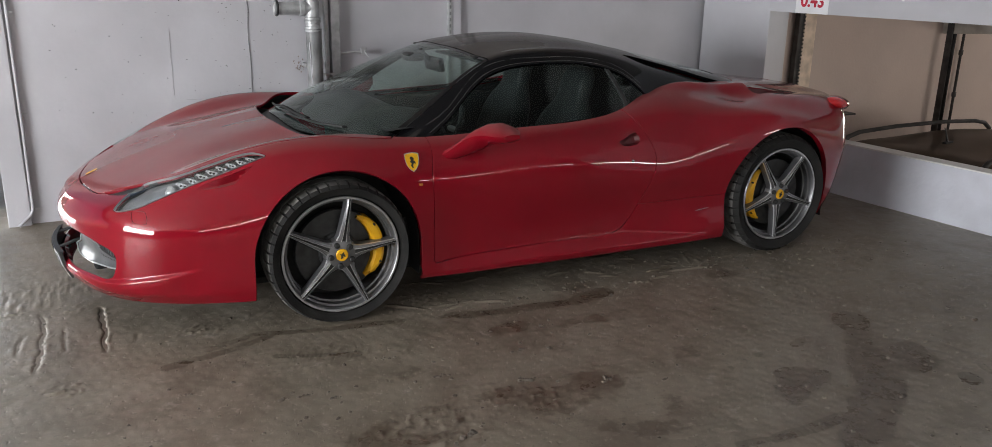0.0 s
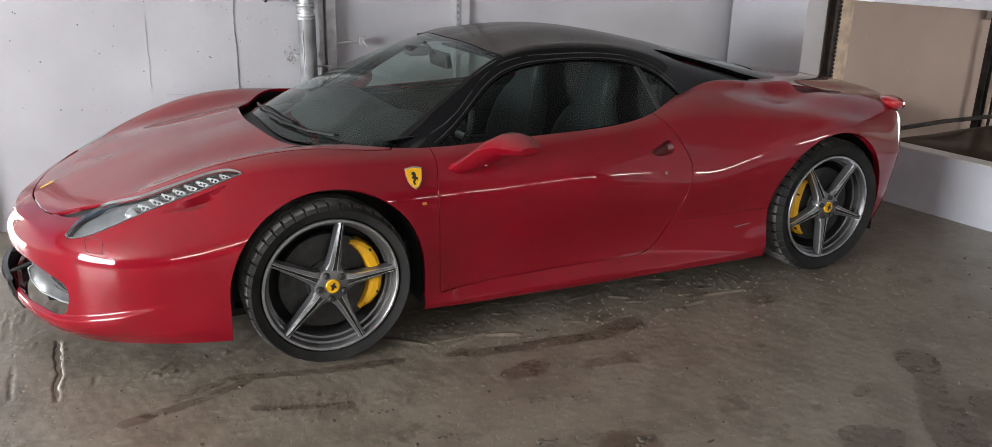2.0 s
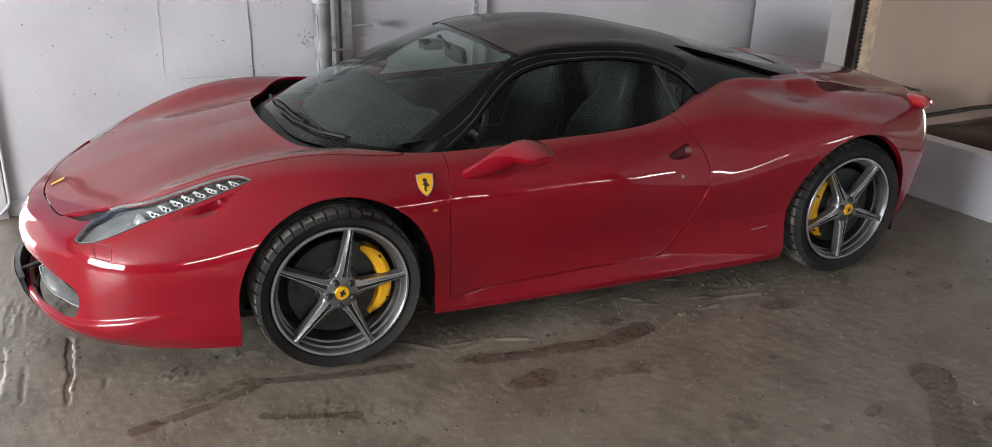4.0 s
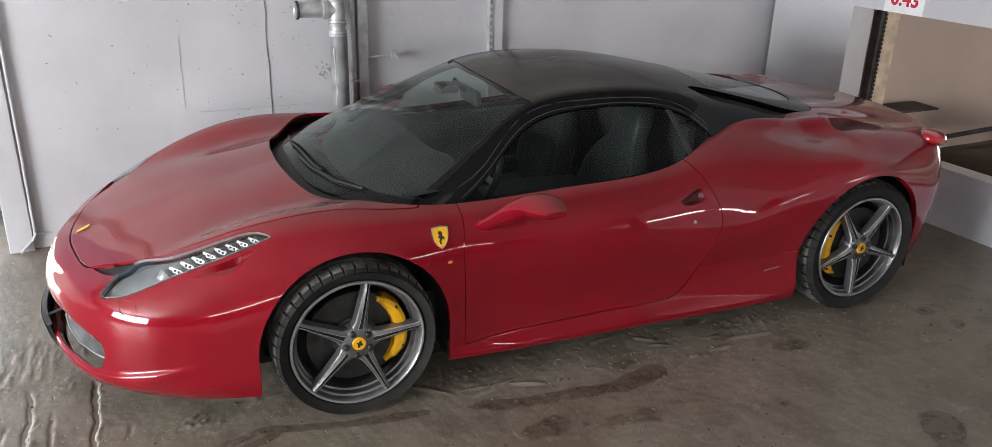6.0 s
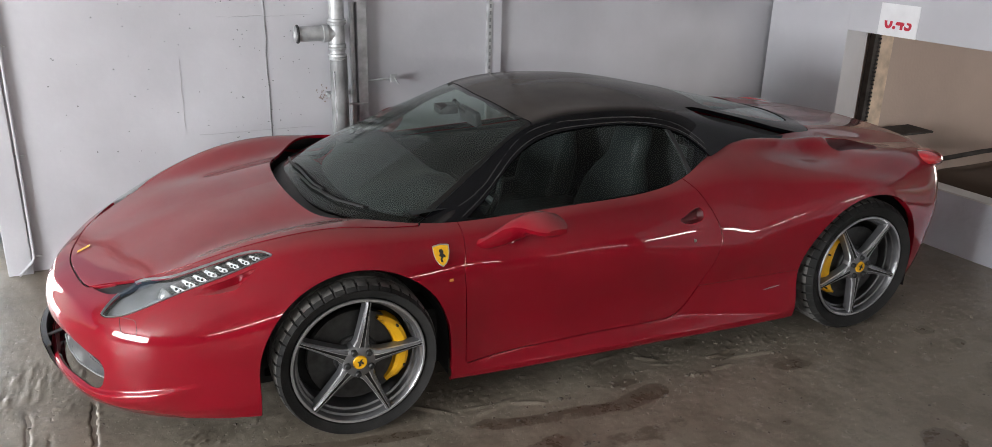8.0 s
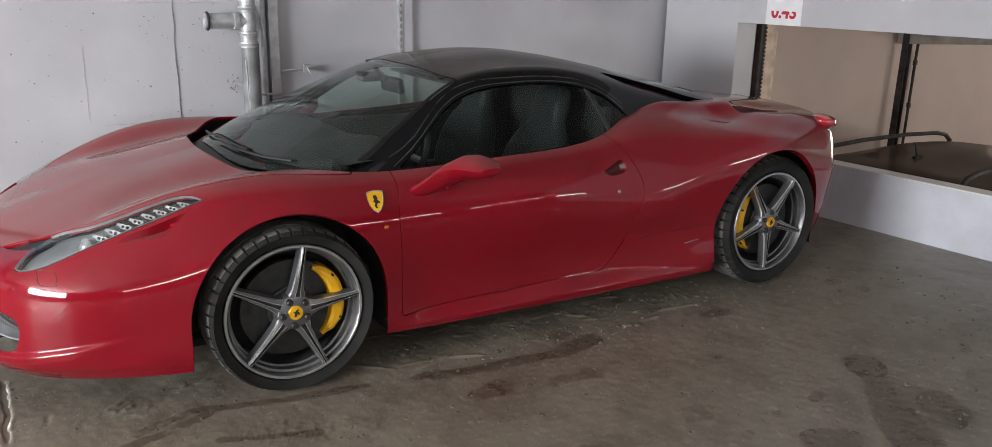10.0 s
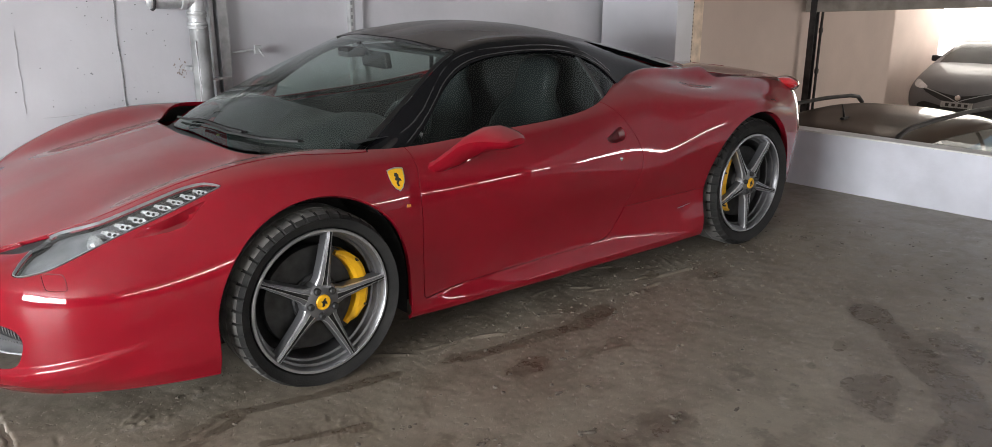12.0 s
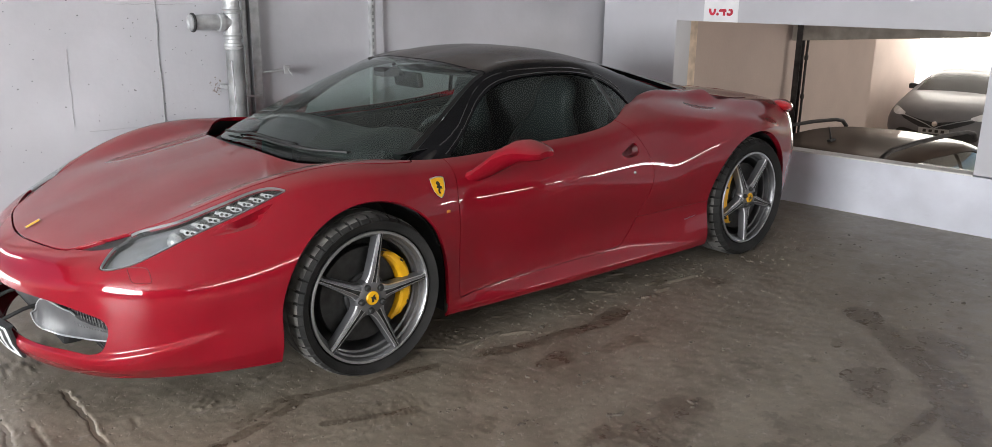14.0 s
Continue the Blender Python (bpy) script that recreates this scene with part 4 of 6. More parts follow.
for side in (-1, 1):
    skin_part("door", door, RED, car, side, round_edge=0.0025)
    skin_part("door_card", cards, LEATHER, car, side, 0.0, "dark inner lining", lift=-0.035, rim=False)
    skin_part("door_frame", shut, RED, car, side, 0.0, "red frame behind the door's joint", lift=-0.011, rim=False)
    # A darker copy of the red paints the shade inside the handle's recess.
    recess_part("door_handle", scoop, RED_JOINT_SHADE, car, side, -0.030 * np.clip(handle_rule(scoop.v)[:, None] / 0.010, 0, 1) * np.clip((scoop.v[:, :1] - 1.49) / 0.10, 0.15, 1), "recessed door handle, shade painted in dark red")
    skin_part("flank_panel", flank, RED, car, side)
    skin_part("side_skirt", skirt, RED, car, side)
    skin_part("hood_slit", slit, TRIM, car, side, 0.0, "dark mesh slit beside the hood", lift=-0.012, rim=False)
    recess_part("vent_recess", vent, RED, car, side, -0.045 * np.clip((vent.v[:, :1] + 0.607) / 0.18, 0, 1) * np.clip(vent_rule(vent.v)[:, None] / 0.018, 0, 1))
    # The slot's shade is painted with the same darker red.
    recess_part("intake_slot", slot, RED_JOINT_SHADE, car, side, -0.075 * np.clip(slot_rule(slot.v)[:, None] / 0.02, 0, 1) * np.clip((2.98 - slot.v[:, :1]) / 0.25, 0, 1), "red intake slot on the hip, shade painted in dark red")


def skin_height(skin, x, w):
    """The height of a skin over a place in plan."""
    d = (skin.v[:, 0] - x) ** 2 + (skin.v[:, 1] - w) ** 2
    n = np.argsort(d)[:6]
    k = 1 / (d[n] + 1e-8)
    return (skin.v[n, 2] * k).sum() / k.sum()


def skin_reach(skin, x, z):
    """How far out a skin stands at a place in side view."""
    d = (skin.v[:, 0] - x) ** 2 + (skin.v[:, 2] - z) ** 2
    n = np.argsort(d)[:6]
    k = 1 / (d[n] + 1e-8)
    return (skin.v[n, 1] * k).sum() / k.sum()


# greenhouse
GLOSSTRIM = material("gloss_trim", (0.03, 0.03, 0.03), 0.18, vary=0.05, coat=1.0)
BLACKEDGE = material("black_glass_edge", (0.006, 0.006, 0.006), 0.15, vary=0.02)
green = green.keep(lambda v: cockpit(v) + np.where(v[:, 0] > 1.7, 0.03, 0.004))
window_rule = inside([(0.515, 0.828), (0.62, 0.893), (0.765, 1.005), (0.925, 1.090), (1.20, 1.128), (1.48, 1.118), (1.70, 1.055), (1.82, 0.97), (1.885, 0.902), (1.80, 0.893), (1.5, 0.868), (1.2, 0.845), (0.9, 0.83), (0.7, 0.822)], (0, 2), count=260)
edge_k = green_k[4]
side_zone = lambda v: v[:, 6] - (edge_k - 0.02)
panes, shell = green.split(lambda v: np.where(side_zone(v) > 0, window_rule(v), -1))
divider = lambda v: v[:, 0] - (1.66 + 0.35 * (0.95 - v[:, 2]))
quarter, window = panes.split(lambda v: divider(v) - 0.012)
window, strip = window.split(lambda v: -divider(v) - 0.012)
# windscreen: ahead of its top edge and inside the pillars
screen_rule = lambda v: np.minimum((0.858 + 0.27 * v[:, 1] ** 2 * 1.0) - v[:, 0], (edge_k - 0.022) - v[:, 6])
screen, shell = shell.panel(screen_rule, 0.004)
frit, screen = screen.split(lambda v: np.where(v[:, 0] > 0.12, 0.022 - screen_rule(v), -1))
cowl, screen = screen.split(lambda v: np.where(v[:, 0] < 0.5, 0.065 - cockpit(v), -1))
back_rule = inside([(2.02, -0.2), (2.02, 0.2), (2.04, 0.30), (2.10, 0.325), (2.60, 0.295), (2.66, 0.2), (2.66, -0.2)], (0, 1))
back, shell = shell.panel(back_rule, 0.006)
gill_rule = inside([(1.84, 0.400), (1.90, 0.372), (2.1, 0.374), (2.3, 0.392), (2.46, 0.411), (2.60, 0.425), (2.46, 0.460), (2.31, 0.482), (2.15, 0.474), (1.91, 0.467)], (0, 1))
gill, shell = shell.split(gill_rule)
skin_part("roof", shell, BLACK, car, 0, 0.02, "black roof and pillars with a dust film")
ws = skin_part("windscreen", screen, WSGLASS, car, 0, 0.0, "dusty clear windscreen", lift=-0.002, rim=False)
skin_part("windscreen_border", frit, BLACKEDGE, car, 0, 0.0, "black printed border of the windscreen", lift=-0.002, rim=False)
skin_part("cowl", cowl, TRIM, car, 0, 0.0, "black plastic cowl below the windscreen", lift=-0.016, rim=False)
rg = skin_part("rear_glass", back, WSGLASS, car, 0, 0.0, "dusty engine cover glass", lift=-0.003, rim=False)
for ob in (ws, rg):
    ob.visible_shadow = False
for side in (-1, 1):
    skin_part("side_window", window, SIDEGLASS, car, side, 0.0, lift=-0.006, rim=False).visible_shadow = False
    skin_part("quarter_window", quarter, SIDEGLASS, car, side, 0.0, lift=-0.006, rim=False).visible_shadow = False
    skin_part("window_strip", strip, TRIM, car, side, 0.01, lift=-0.004)
    skin_part("engine_gill", gill, DARK, car, side, 0.0, lift=-0.03, rim=False)

# bright-edged gutter over the side windows and the trim round them
def edge_run(points, lift):
    """A line over the cabin's side by (x, z), set off from it."""
    zone = Skin(green.v[green.v[:, 6] > edge_k - 0.10], [])
    return [(x, float(skin_reach(zone, x, z)) + lift, z) for x, z in curve2(points, 60)]


for side in (-1, 1):
    for rise, radius, lift in ((0.010, 0.0030, 0.0005), (0.034, 0.0036, -0.001)):
        run = edge_run([(0.50, 0.822 + rise * 1.3), (0.62, 0.897 + rise), (0.765, 1.008 + rise), (0.925, 1.092 + rise), (1.20, 1.128 + 0.8 * rise), (1.48, 1.118 + 0.8 * rise), (1.70, 1.055 + rise), (1.82, 0.970 + rise)], lift)
        part("window_trim", tube_bm([(x, side * w, z) for x, w, z in run], radius, 6), GLOSSTRIM, car, "glossy black trim over the side window", 60)

# headlight: housing below, lens on top
for side in (-1, 1):
    pane, bezel = lamp.split(lambda v: lamp_rule(v) - 0.0035)
    lens = skin_part("headlight", pane, LENS, car, side, 0.0, "slanted headlight under a clear lens", rim=False)
    lens.visible_shadow = False
    skin_part("lamp_bezel", bezel, SILVER, lens, side, 0.01, "grey bezel")
    front_half, led_half = lamp.split(lambda v: -0.60 - v[:, 0])
    skin_part("lamp_housing", front_half, PALE, lens, side, 0.0, "grey lamp housing", lift=-0.03, rim=False)
    skin_part("led_tray", led_half, TRAY, lens, side, 0.0, "grey tray of the light row", lift=-0.032, rim=False)
    part("projector", revolve_bm([(0, 0.020), (0.014, 0.017), (0.024, 0.009), (0.028, 0.0), (0.031, -0.006), (0.034, -0.02)], (0, 0, 0), "x", 24), LEDM, lens, "round projector lamp").matrix_basis = pose(-0.688, side * 0.722, 0.640, 0, 30, 180 - side * 20)
    for n in range(8):
        t = n / 7
        cx, cw = -0.640 + 0.285 * t, 0.742 + 0.048 * t
        across = Vector((0.64, side * 0.76, -0.10)).normalized()
        up = Vector((0.35, -side * 0.25, 0.90))
        up = (up - across * up.dot(across)).normalized()
        out = across.cross(up)
        out = out if out.x - side * out.y < 0 else -out
        cz = float(skin_height(lamp, cx, cw)) - 0.026
        m = Matrix((*zip(across, up, out, (cx, side * cw, cz)), (0, 0, 0, 1)))
        k = 1.0 - 0.22 * t
        flag = [(-0.036, 0.002), (-0.032, 0.020), (0.024, 0.022), (0.036, 0.016), (0.033, 0.004), (0.014, -0.010), (-0.012, -0.010), (-0.018, 0.000)]
        led = part("led", plate_bm([(u * k, v * k * 0.60) for u, v in flag], 0.005, m), LEDM, lens, "bright light reflector", 0)
        for u0 in (-0.004, 0.016):
            dot = [(k * (u0 + 0.0065 * math.cos(a)), k * (0.003 + 0.0052 * math.sin(a))) for a in np.linspace(0, 2 * math.pi, 13)[:-1]]
            part("led_eye", plate_bm(dot, 0.0022, m @ Matrix.Translation((0, 0, 0.0045))), BLACKEDGE, led, "", 0)
        part("led_shelf", plate_bm([(-0.036 * k, -0.003), (0.036 * k, -0.003), (0.036 * k, 0.003), (-0.036 * k, 0.003)], 0.022, m @ Matrix.Translation((0, -0.016, -0.020))), TRAY, led, "", 0)

# cabin and under side
tub = box_bm(0.25, 2.0, -0.74, 0.74, 0.16, 0.42)
part("cabin_floor", tub, DARK, car)
part("underbody", box_bm(-0.85, 3.1, -0.60, 0.60, 0.13, 0.16), DARK, car)
part("bulkhead", box_bm(-0.38, -0.33, -0.60, 0.60, 0.16, 0.72), DARK, car)
part("engine_wall", box_bm(1.92, 1.98, -0.62, 0.62, 0.16, 0.95), DARK, car)
part("rear_shelf", box_bm(1.745, 1.785, -0.585, 0.585, 0.45, 0.985), DARK, car)
part("rear_shelf", box_bm(1.745, 1.785, -0.50, 0.50, 0.985, 1.07), DARK, car)
part("engine_wall", box_bm(1.90, 1.96, -0.47, 0.47, 0.95, 1.075), DARK, car)


def wheel_well(cx, cz, r):
    for side in (-1, 1):
        bm = bmesh.new()
        pts = [(cx + r * math.cos(radians(a)), cz + r * math.sin(radians(a))) for a in range(0, 181, 10)]
        pts = [(cx + r, 0.17)] + pts + [(cx - r, 0.17)]
        a = [bm.verts.new((x, side * 0.885, z)) for x, z in pts]
        b = [bm.verts.new((x, side * 0.55, z)) for x, z in pts]
        for i in range(len(pts) - 1):
            bm.faces.new((a[i], a[i + 1], b[i + 1], b[i]))
        bm.faces.new(b)
        part("wheel_liner", bm, DARK, car, smooth=0)


wheel_well(-0.005, 0.335, 0.400)
wheel_well(2.64, 0.36, 0.414)


def wheel(cx, cz, face, tyre_r, width, turn, caliper_at):
    """A five-spoke wheel whose outer face lies at y = -face; the other side's copy is mirrored by half a turn."""
    hub = Vector((cx, -face, cz))
    w = empty("wheel", "", "", place=hub)
    w.parent = car
    rim_r = 0.277

    # tyre, with notched shoulders
    bm = bmesh.new()
    prof = [(rim_r - 0.004, 0.022), (rim_r + 0.006, 0.006), (rim_r + 0.028, -0.004), ((rim_r + tyre_r) / 2 + 0.01, -0.012), (tyre_r - 0.022, 0.0), (tyre_r - 0.008, 0.014), (tyre_r - 0.001, 0.040), (tyre_r, width * 0.32), (tyre_r, width * 0.335), (tyre_r - 0.007, width * 0.34), (tyre_r - 0.007, width * 0.38), (tyre_r, width * 0.385), (tyre_r, width * 0.62), (tyre_r - 0.007, width * 0.625), (tyre_r - 0.007, width * 0.66), (tyre_r, width * 0.665), (tyre_r - 0.002, width - 0.04), (tyre_r - 0.02, width), (rim_r, width - 0.01)]
    steps = 396
    rings = []
    for i in range(steps):
        a = 2 * math.pi * i / steps
        ring = []
        for j, (r, h) in enumerate(prof):
            if 4 <= j <= 7 and i % 9 == 0:
                r -= 0.006
            b = a + (0.10 * (h - 0.03) if j >= 6 else 0)
            ring.append(bm.verts.new((r * math.cos(b), h, r * math.sin(b))))
        rings.append(ring)
    for i in range(steps):
        for j in range(len(prof) - 1):
            bm.faces.new((rings[i][j], rings[i][j + 1], rings[(i + 1) % steps][j + 1], rings[(i + 1) % steps][j]))
    tyre = part("tyre", bm, RUBBER, w, "black low-profile tyre with a dusty tread", 28)
    tyre.data.materials.append(TREAD)
    for f in tyre.data.polygons:
        f.material_index = 1 if math.hypot(f.center.x, f.center.z) > tyre_r - 0.006 else 0
    # rim barrel with its lip
    barrel = [(rim_r - 0.002, 0.012), (rim_r - 0.004, 0.004), (rim_r - 0.014, 0.004), (rim_r - 0.020, 0.014), (rim_r - 0.021, 0.030), (rim_r - 0.030, 0.034), (rim_r - 0.032, 0.060), (rim_r - 0.040, 0.064), (rim_r - 0.040, 0.11), (rim_r - 0.03, width - 0.03)]
    part("rim", revolve_bm(barrel, (0, 0, 0), steps=96), BARREL, w, "dark grey alloy rim", 40)
    lip = [(rim_r - 0.0015, 0.006), (rim_r - 0.004, 0.0015), (rim_r - 0.011, 0.0015), (rim_r - 0.016, 0.008), (rim_r - 0.018, 0.028)]
    part("rim_lip", revolve_bm(lip, (0, 0, 0), steps=96), LIP, w, "bright rim lip", 50)
    part("rim_back", revolve_bm([(0.0, width - 0.05), (rim_r - 0.02, width - 0.05)], (0, 0, 0), steps=48), DARK, w)
    # spokes: two flanks with a groove between them
    for k in range(5):
        bm = bmesh.new()
        rot = Matrix.Rotation(-radians(turn + 72 * k), 4, "Y")
        rows = []
        for r, half, out, groove in ((0.030, 0.040, 0.014, 0.0), (0.062, 0.036, 0.010, 0.001), (0.090, 0.0250, 0.008, 0.006), (0.150, 0.0185, 0.006, 0.011), (0.215, 0.0135, 0.004, 0.011), (0.248, 0.0115, 0.003, 0.008), (0.266, 0.016, 0.005, 0.003)):
            sec = [(-half - 0.004, 0.050), (-half, out + 0.010), (-half * 0.86, out + 0.003), (-half * 0.36, out - 0.003), (-half * 0.27, out - 0.003), (-half * 0.20, out - 0.003 + groove), (half * 0.20, out - 0.003 + groove), (half * 0.27, out - 0.003), (half * 0.36, out - 0.003), (half * 0.86, out + 0.003), (half, out + 0.010), (half + 0.004, 0.050)]
            rows.append([bm.verts.new(rot @ Vector((r, h, u))) for u, h in sec])
        for a, b in zip(rows, rows[1:]):
            for j in range(len(a) - 1):
                bm.faces.new((a[j], a[j + 1], b[j + 1], b[j]))
            bm.faces.new((a[-1], a[0], b[0], b[-1]))
        bm.faces.new(rows[0])
        bm.faces.new(rows[-1])
        spoke = part("spoke", bm, RIM, w, "grey spoke with bright machined edges", 25)
        # bright machined flats
        spoke.data.materials.append(POLISH)
        spoke.data.materials.append(STEEL)
        columns = ("side", "edge", "flank", "edge", "groove", "groove", "groove", "edge", "flank", "edge", "side")
        kinds = {"side": 0, "flank": 0, "edge": 1, "groove": 2}
        for n, f in enumerate(spoke.data.polygons):
            if n % 12 < 11 and n // 12 > 0 and n < 72:
                f.material_index = kinds[columns[n % 12]]
    hubm = [(0.0, -0.002), (0.060, -0.002), (0.068, 0.002), (0.074, 0.012), (0.078, 0.05)]
    part("hub", revolve_bm(hubm, (0, 0.008, 0), steps=40), RIM, w, "", 40)
    part("hub_cap", revolve_bm([(0, -0.004), (0.026, -0.004), (0.029, -0.001), (0.030, 0.008)], (0, 0.004, 0), steps=32), YELLOW, w, "yellow hub cap", 40)
    # the dark mark on the cap, as a plain shape
    mark = [(-0.008, -0.016), (0.003, -0.014), (0.004, -0.004), (0.014, -0.010), (0.012, 0.002), (0.006, 0.006), (0.010, 0.016), (0.002, 0.014), (-0.004, 0.006), (-0.013, 0.008), (-0.006, -0.002)]
    part("cap_mark", plate_bm(mark, 0.001, Matrix.Translation((0, -0.0004, 0)) @ Matrix.Rotation(radians(90), 4, "X")), BLACKINK, w, smooth=0)
    for k in range(5):
        a = radians(turn + 36 + 72 * k)
        c = (0.052 * math.cos(a), 0.004, 0.052 * math.sin(a))
        part("wheel_bolt", revolve_bm([(0, -0.012), (0.009, -0.012), (0.013, -0.008), (0.014, 0.008)], c, steps=12), BLACKINK, w, "", 30)
    # brake
    disc = revolve_bm([(0.09, 0.075), (0.196, 0.075), (0.198, 0.078), (0.198, 0.105), (0.09, 0.105)], (0, 0, 0), steps=64)
    part("brake_disc", disc, STEEL, w, "dark drilled brake disc", 30)
    bell = revolve_bm([(0.02, 0.055), (0.088, 0.055), (0.094, 0.062), (0.094, 0.08)], (0, 0, 0), steps=40)
    part("disc_bell", bell, TRIM, w, "", 30)
    bm = bmesh.new()
    sec = []
    n = 16
    for i in range(n + 1):
        t = i / n
        a = radians(caliper_at - 56 + 108 * t)
        bulge = 0.016 * (0.35 if t < 0.12 or t > 0.88 else 1.0 if 0.24 < t < 0.76 else 0.7) * (0.8 if 0.46 < t < 0.54 else 1.0)
        r0, r1 = 0.158 + 0.012 * (2 * t - 1) ** 2, 0.205 + 0.9 * bulge - 0.02 * (2 * t - 1) ** 4
        y0 = 0.048 - 0.5 * bulge + 0.012 * (2 * t - 1) ** 4
        sec.append([bm.verts.new((r * math.cos(a), y, r * math.sin(a))) for r, y in ((r0, 0.075), (r0 + 0.004, y0 + 0.008), (r0 + 0.016, y0), (r1 - 0.018, y0), (r1 - 0.003, y0 + 0.010), (r1, 0.12), (r0, 0.12))])
    for a, b in zip(sec, sec[1:]):
        for j in range(7):
            bm.faces.new((a[j], a[(j + 1) % 7], b[(j + 1) % 7], b[j]))
    bm.faces.new(sec[0])
    bm.faces.new(sec[-1])
    caliper = part("brake_caliper", bm, YELLOW, w, "bright yellow brake caliper", 24)
    for d in (-27, 27):
        a = radians(caliper_at + d)
        part("caliper_bolt", revolve_bm([(0, 0.032), (0.004, 0.032), (0.005, 0.035), (0.005, 0.056)], (0.204 * math.cos(a), 0, 0.204 * math.sin(a)), steps=10), STEEL, caliper, "", 30)
    return w


for cx, cz, face, r, width, turn, at in ((0.0, 0.336, 0.938, 0.336, 0.235, 8, 8), (2.65, 0.357, 0.938, 0.357, 0.29, 53, 184)):
    near = wheel(cx, cz, face, r, width, turn, at)
    far = copy_thing(near, Matrix.Translation((cx, face, cz)) @ Matrix.Rotation(math.pi, 4, "Z"))

# door mirrors
for side in (-1, 1):
    bm = bmesh.new()
    rings = []
    for y, front_x, back_x, low, high, ridge in ((0.835, 0.498, 0.560, 0.712, 0.755, 0.735), (0.885, 0.522, 0.605, 0.726, 0.788, 0.754), (0.920, 0.558, 0.685, 0.752, 0.835, 0.790), (0.955, 0.598, 0.760, 0.788, 0.886, 0.832), (0.990, 0.626, 0.798, 0.808, 0.910, 0.852), (1.030, 0.645, 0.814, 0.818, 0.914, 0.862), (1.070, 0.658, 0.820, 0.824, 0.903, 0.866), (1.105, 0.680, 0.815, 0.834, 0.888, 0.866), (1.128, 0.715, 0.800, 0.850, 0.875, 0.864)):
        c = back_x - front_x
        sec = [(0.0, ridge), (0.10, ridge + 0.35 * (high - ridge)), (0.26, ridge + 0.72 * (high - ridge)), (0.46, high - 0.03 * (high - low)), (0.66, high), (0.86, high - 0.08 * (high - low)), (0.98, high - 0.20 * (high - low)), (1.0, low + 0.3 * (high - low)), (0.95, low + 0.14 * (high - low)), (0.72, low), (0.45, low), (0.22, low + 0.25 * (ridge - low)), (0.07, low + 0.62 * (ridge - low))]
        rings.append([bm.verts.new((front_x + c * u, side * y, z)) for u, z in sec])
    for a, b in zip(rings, rings[1:]):
        for k in range(13):
            bm.faces.new((a[k], a[(k + 1) % 13], b[(k + 1) % 13], b[k]))
    bm.faces.new(rings[0])
    bm.faces.new(rings[-1])
    part("door_mirror", bm, RED, car, "bright red door mirror on a slim arm", 38)

# ---- more of the sports car ----


# front mouth: dark cavity, mesh, grey winglets, plate
def nose_x(w):
    """How far ahead the mouth's rim lies, w from the middle plane."""
    return float(np.interp(w, (0, 0.25, 0.46, 0.60, 0.70), (-1.126, -1.098, -1.043, -0.978, -0.915)))


part("mouth_cavity", box_bm(-0.90, -0.50, -0.66, 0.66, 0.22, 0.44, 0.02), DARK, car, smooth=0)
part("mouth_cavity", box_bm(-1.02, -0.90, -0.42, 0.42, 0.235, 0.44, 0.02), DARK, car, smooth=0)
COMPOSITE = material("grey_composite", (0.075, 0.075, 0.078), 0.32, vary=0.15, scale=18)
for side in (-1, 1):
    mesh_bm = bmesh.new()
    for n in range(18):
        w0 = 0.47 + n * 0.0125
        for lean in (-1, 1):
            tube_bm([(nose_x(w0) + 0.045, side * (w0 - 0.022 * lean), 0.335), (nose_x(w0) + 0.042, side * (w0 + 0.022 * lean), 0.420)], 0.0021, 4, mesh_bm)
    part("grille_mesh", mesh_bm, TRIM, car, "black diamond mesh in the front mouth")
    wing = bmesh.new()
    rows, low_edge, top_edge = [], [], []
    for w in np.r_[np.linspace(0.262, 0.30, 5), np.linspace(0.33, 0.69, 19)]:
        low = float(np.interp(w, (0.262, 0.275, 0.30, 0.33, 0.45, 0.69), (0.335, 0.306, 0.292, 0.288, 0.295, 0.311)))
        high = float(np.interp(w, (0.262, 0.275, 0.30, 0.33, 0.50, 0.52, 0.69), (0.345, 0.372, 0.393, 0.404, 0.386, 0.366, 0.338)))
        x, mid, h = nose_x(w) + 0.026, (low + high) / 2, (high - low) / 2
        rows.append([wing.verts.new((x + dx, side * w, mid + h * k)) for dx, k in ((0.016, 1.0), (0.004, 0.93), (0.010, 0.2), (0.0, -0.6), (-0.012, -1.0), (0.0, -1.06), (0.05, -0.7), (0.05, 0.9))])
        low_edge.append((x - 0.012, side * w, low))
        if w <= 0.51:
            top_edge.append((x + 0.006, side * w, high))
    for a, b in zip(rows, rows[1:]):
        for k in range(8):
            wing.faces.new((a[k], a[(k + 1) % 8], b[(k + 1) % 8], b[k]))
    wing.faces.new(rows[0])
    wing.faces.new(rows[-1])
    winglet = part("winglet", wing, COMPOSITE, car, "dark grey winglet in the front mouth", 40)
    part("winglet_edge", tube_bm(top_edge[::-1] + low_edge, 0.0034, 6), SILVER, winglet, "pale winglet edge")
part("splitter", box_bm(-0.90, -0.55, -0.60, 0.60, 0.205, 0.225, 0.005), TRIM, car)


def plate_row(y):
    """The holder's outline in side view at y, bent back towards its ends."""
    back = 0.030 * (y / 0.24) ** 2
    return [(x + back, y, z) for x, z in ((-1.170, 0.292), (-1.192, 0.286), (-1.176, 0.215), (-1.150, 0.152), (-1.140, 0.155), (-1.164, 0.217), (-1.178, 0.278))]


holder = bmesh.new()
rows = [[holder.verts.new(q) for q in plate_row(y)] for y in np.linspace(-0.24, 0.24, 13)]
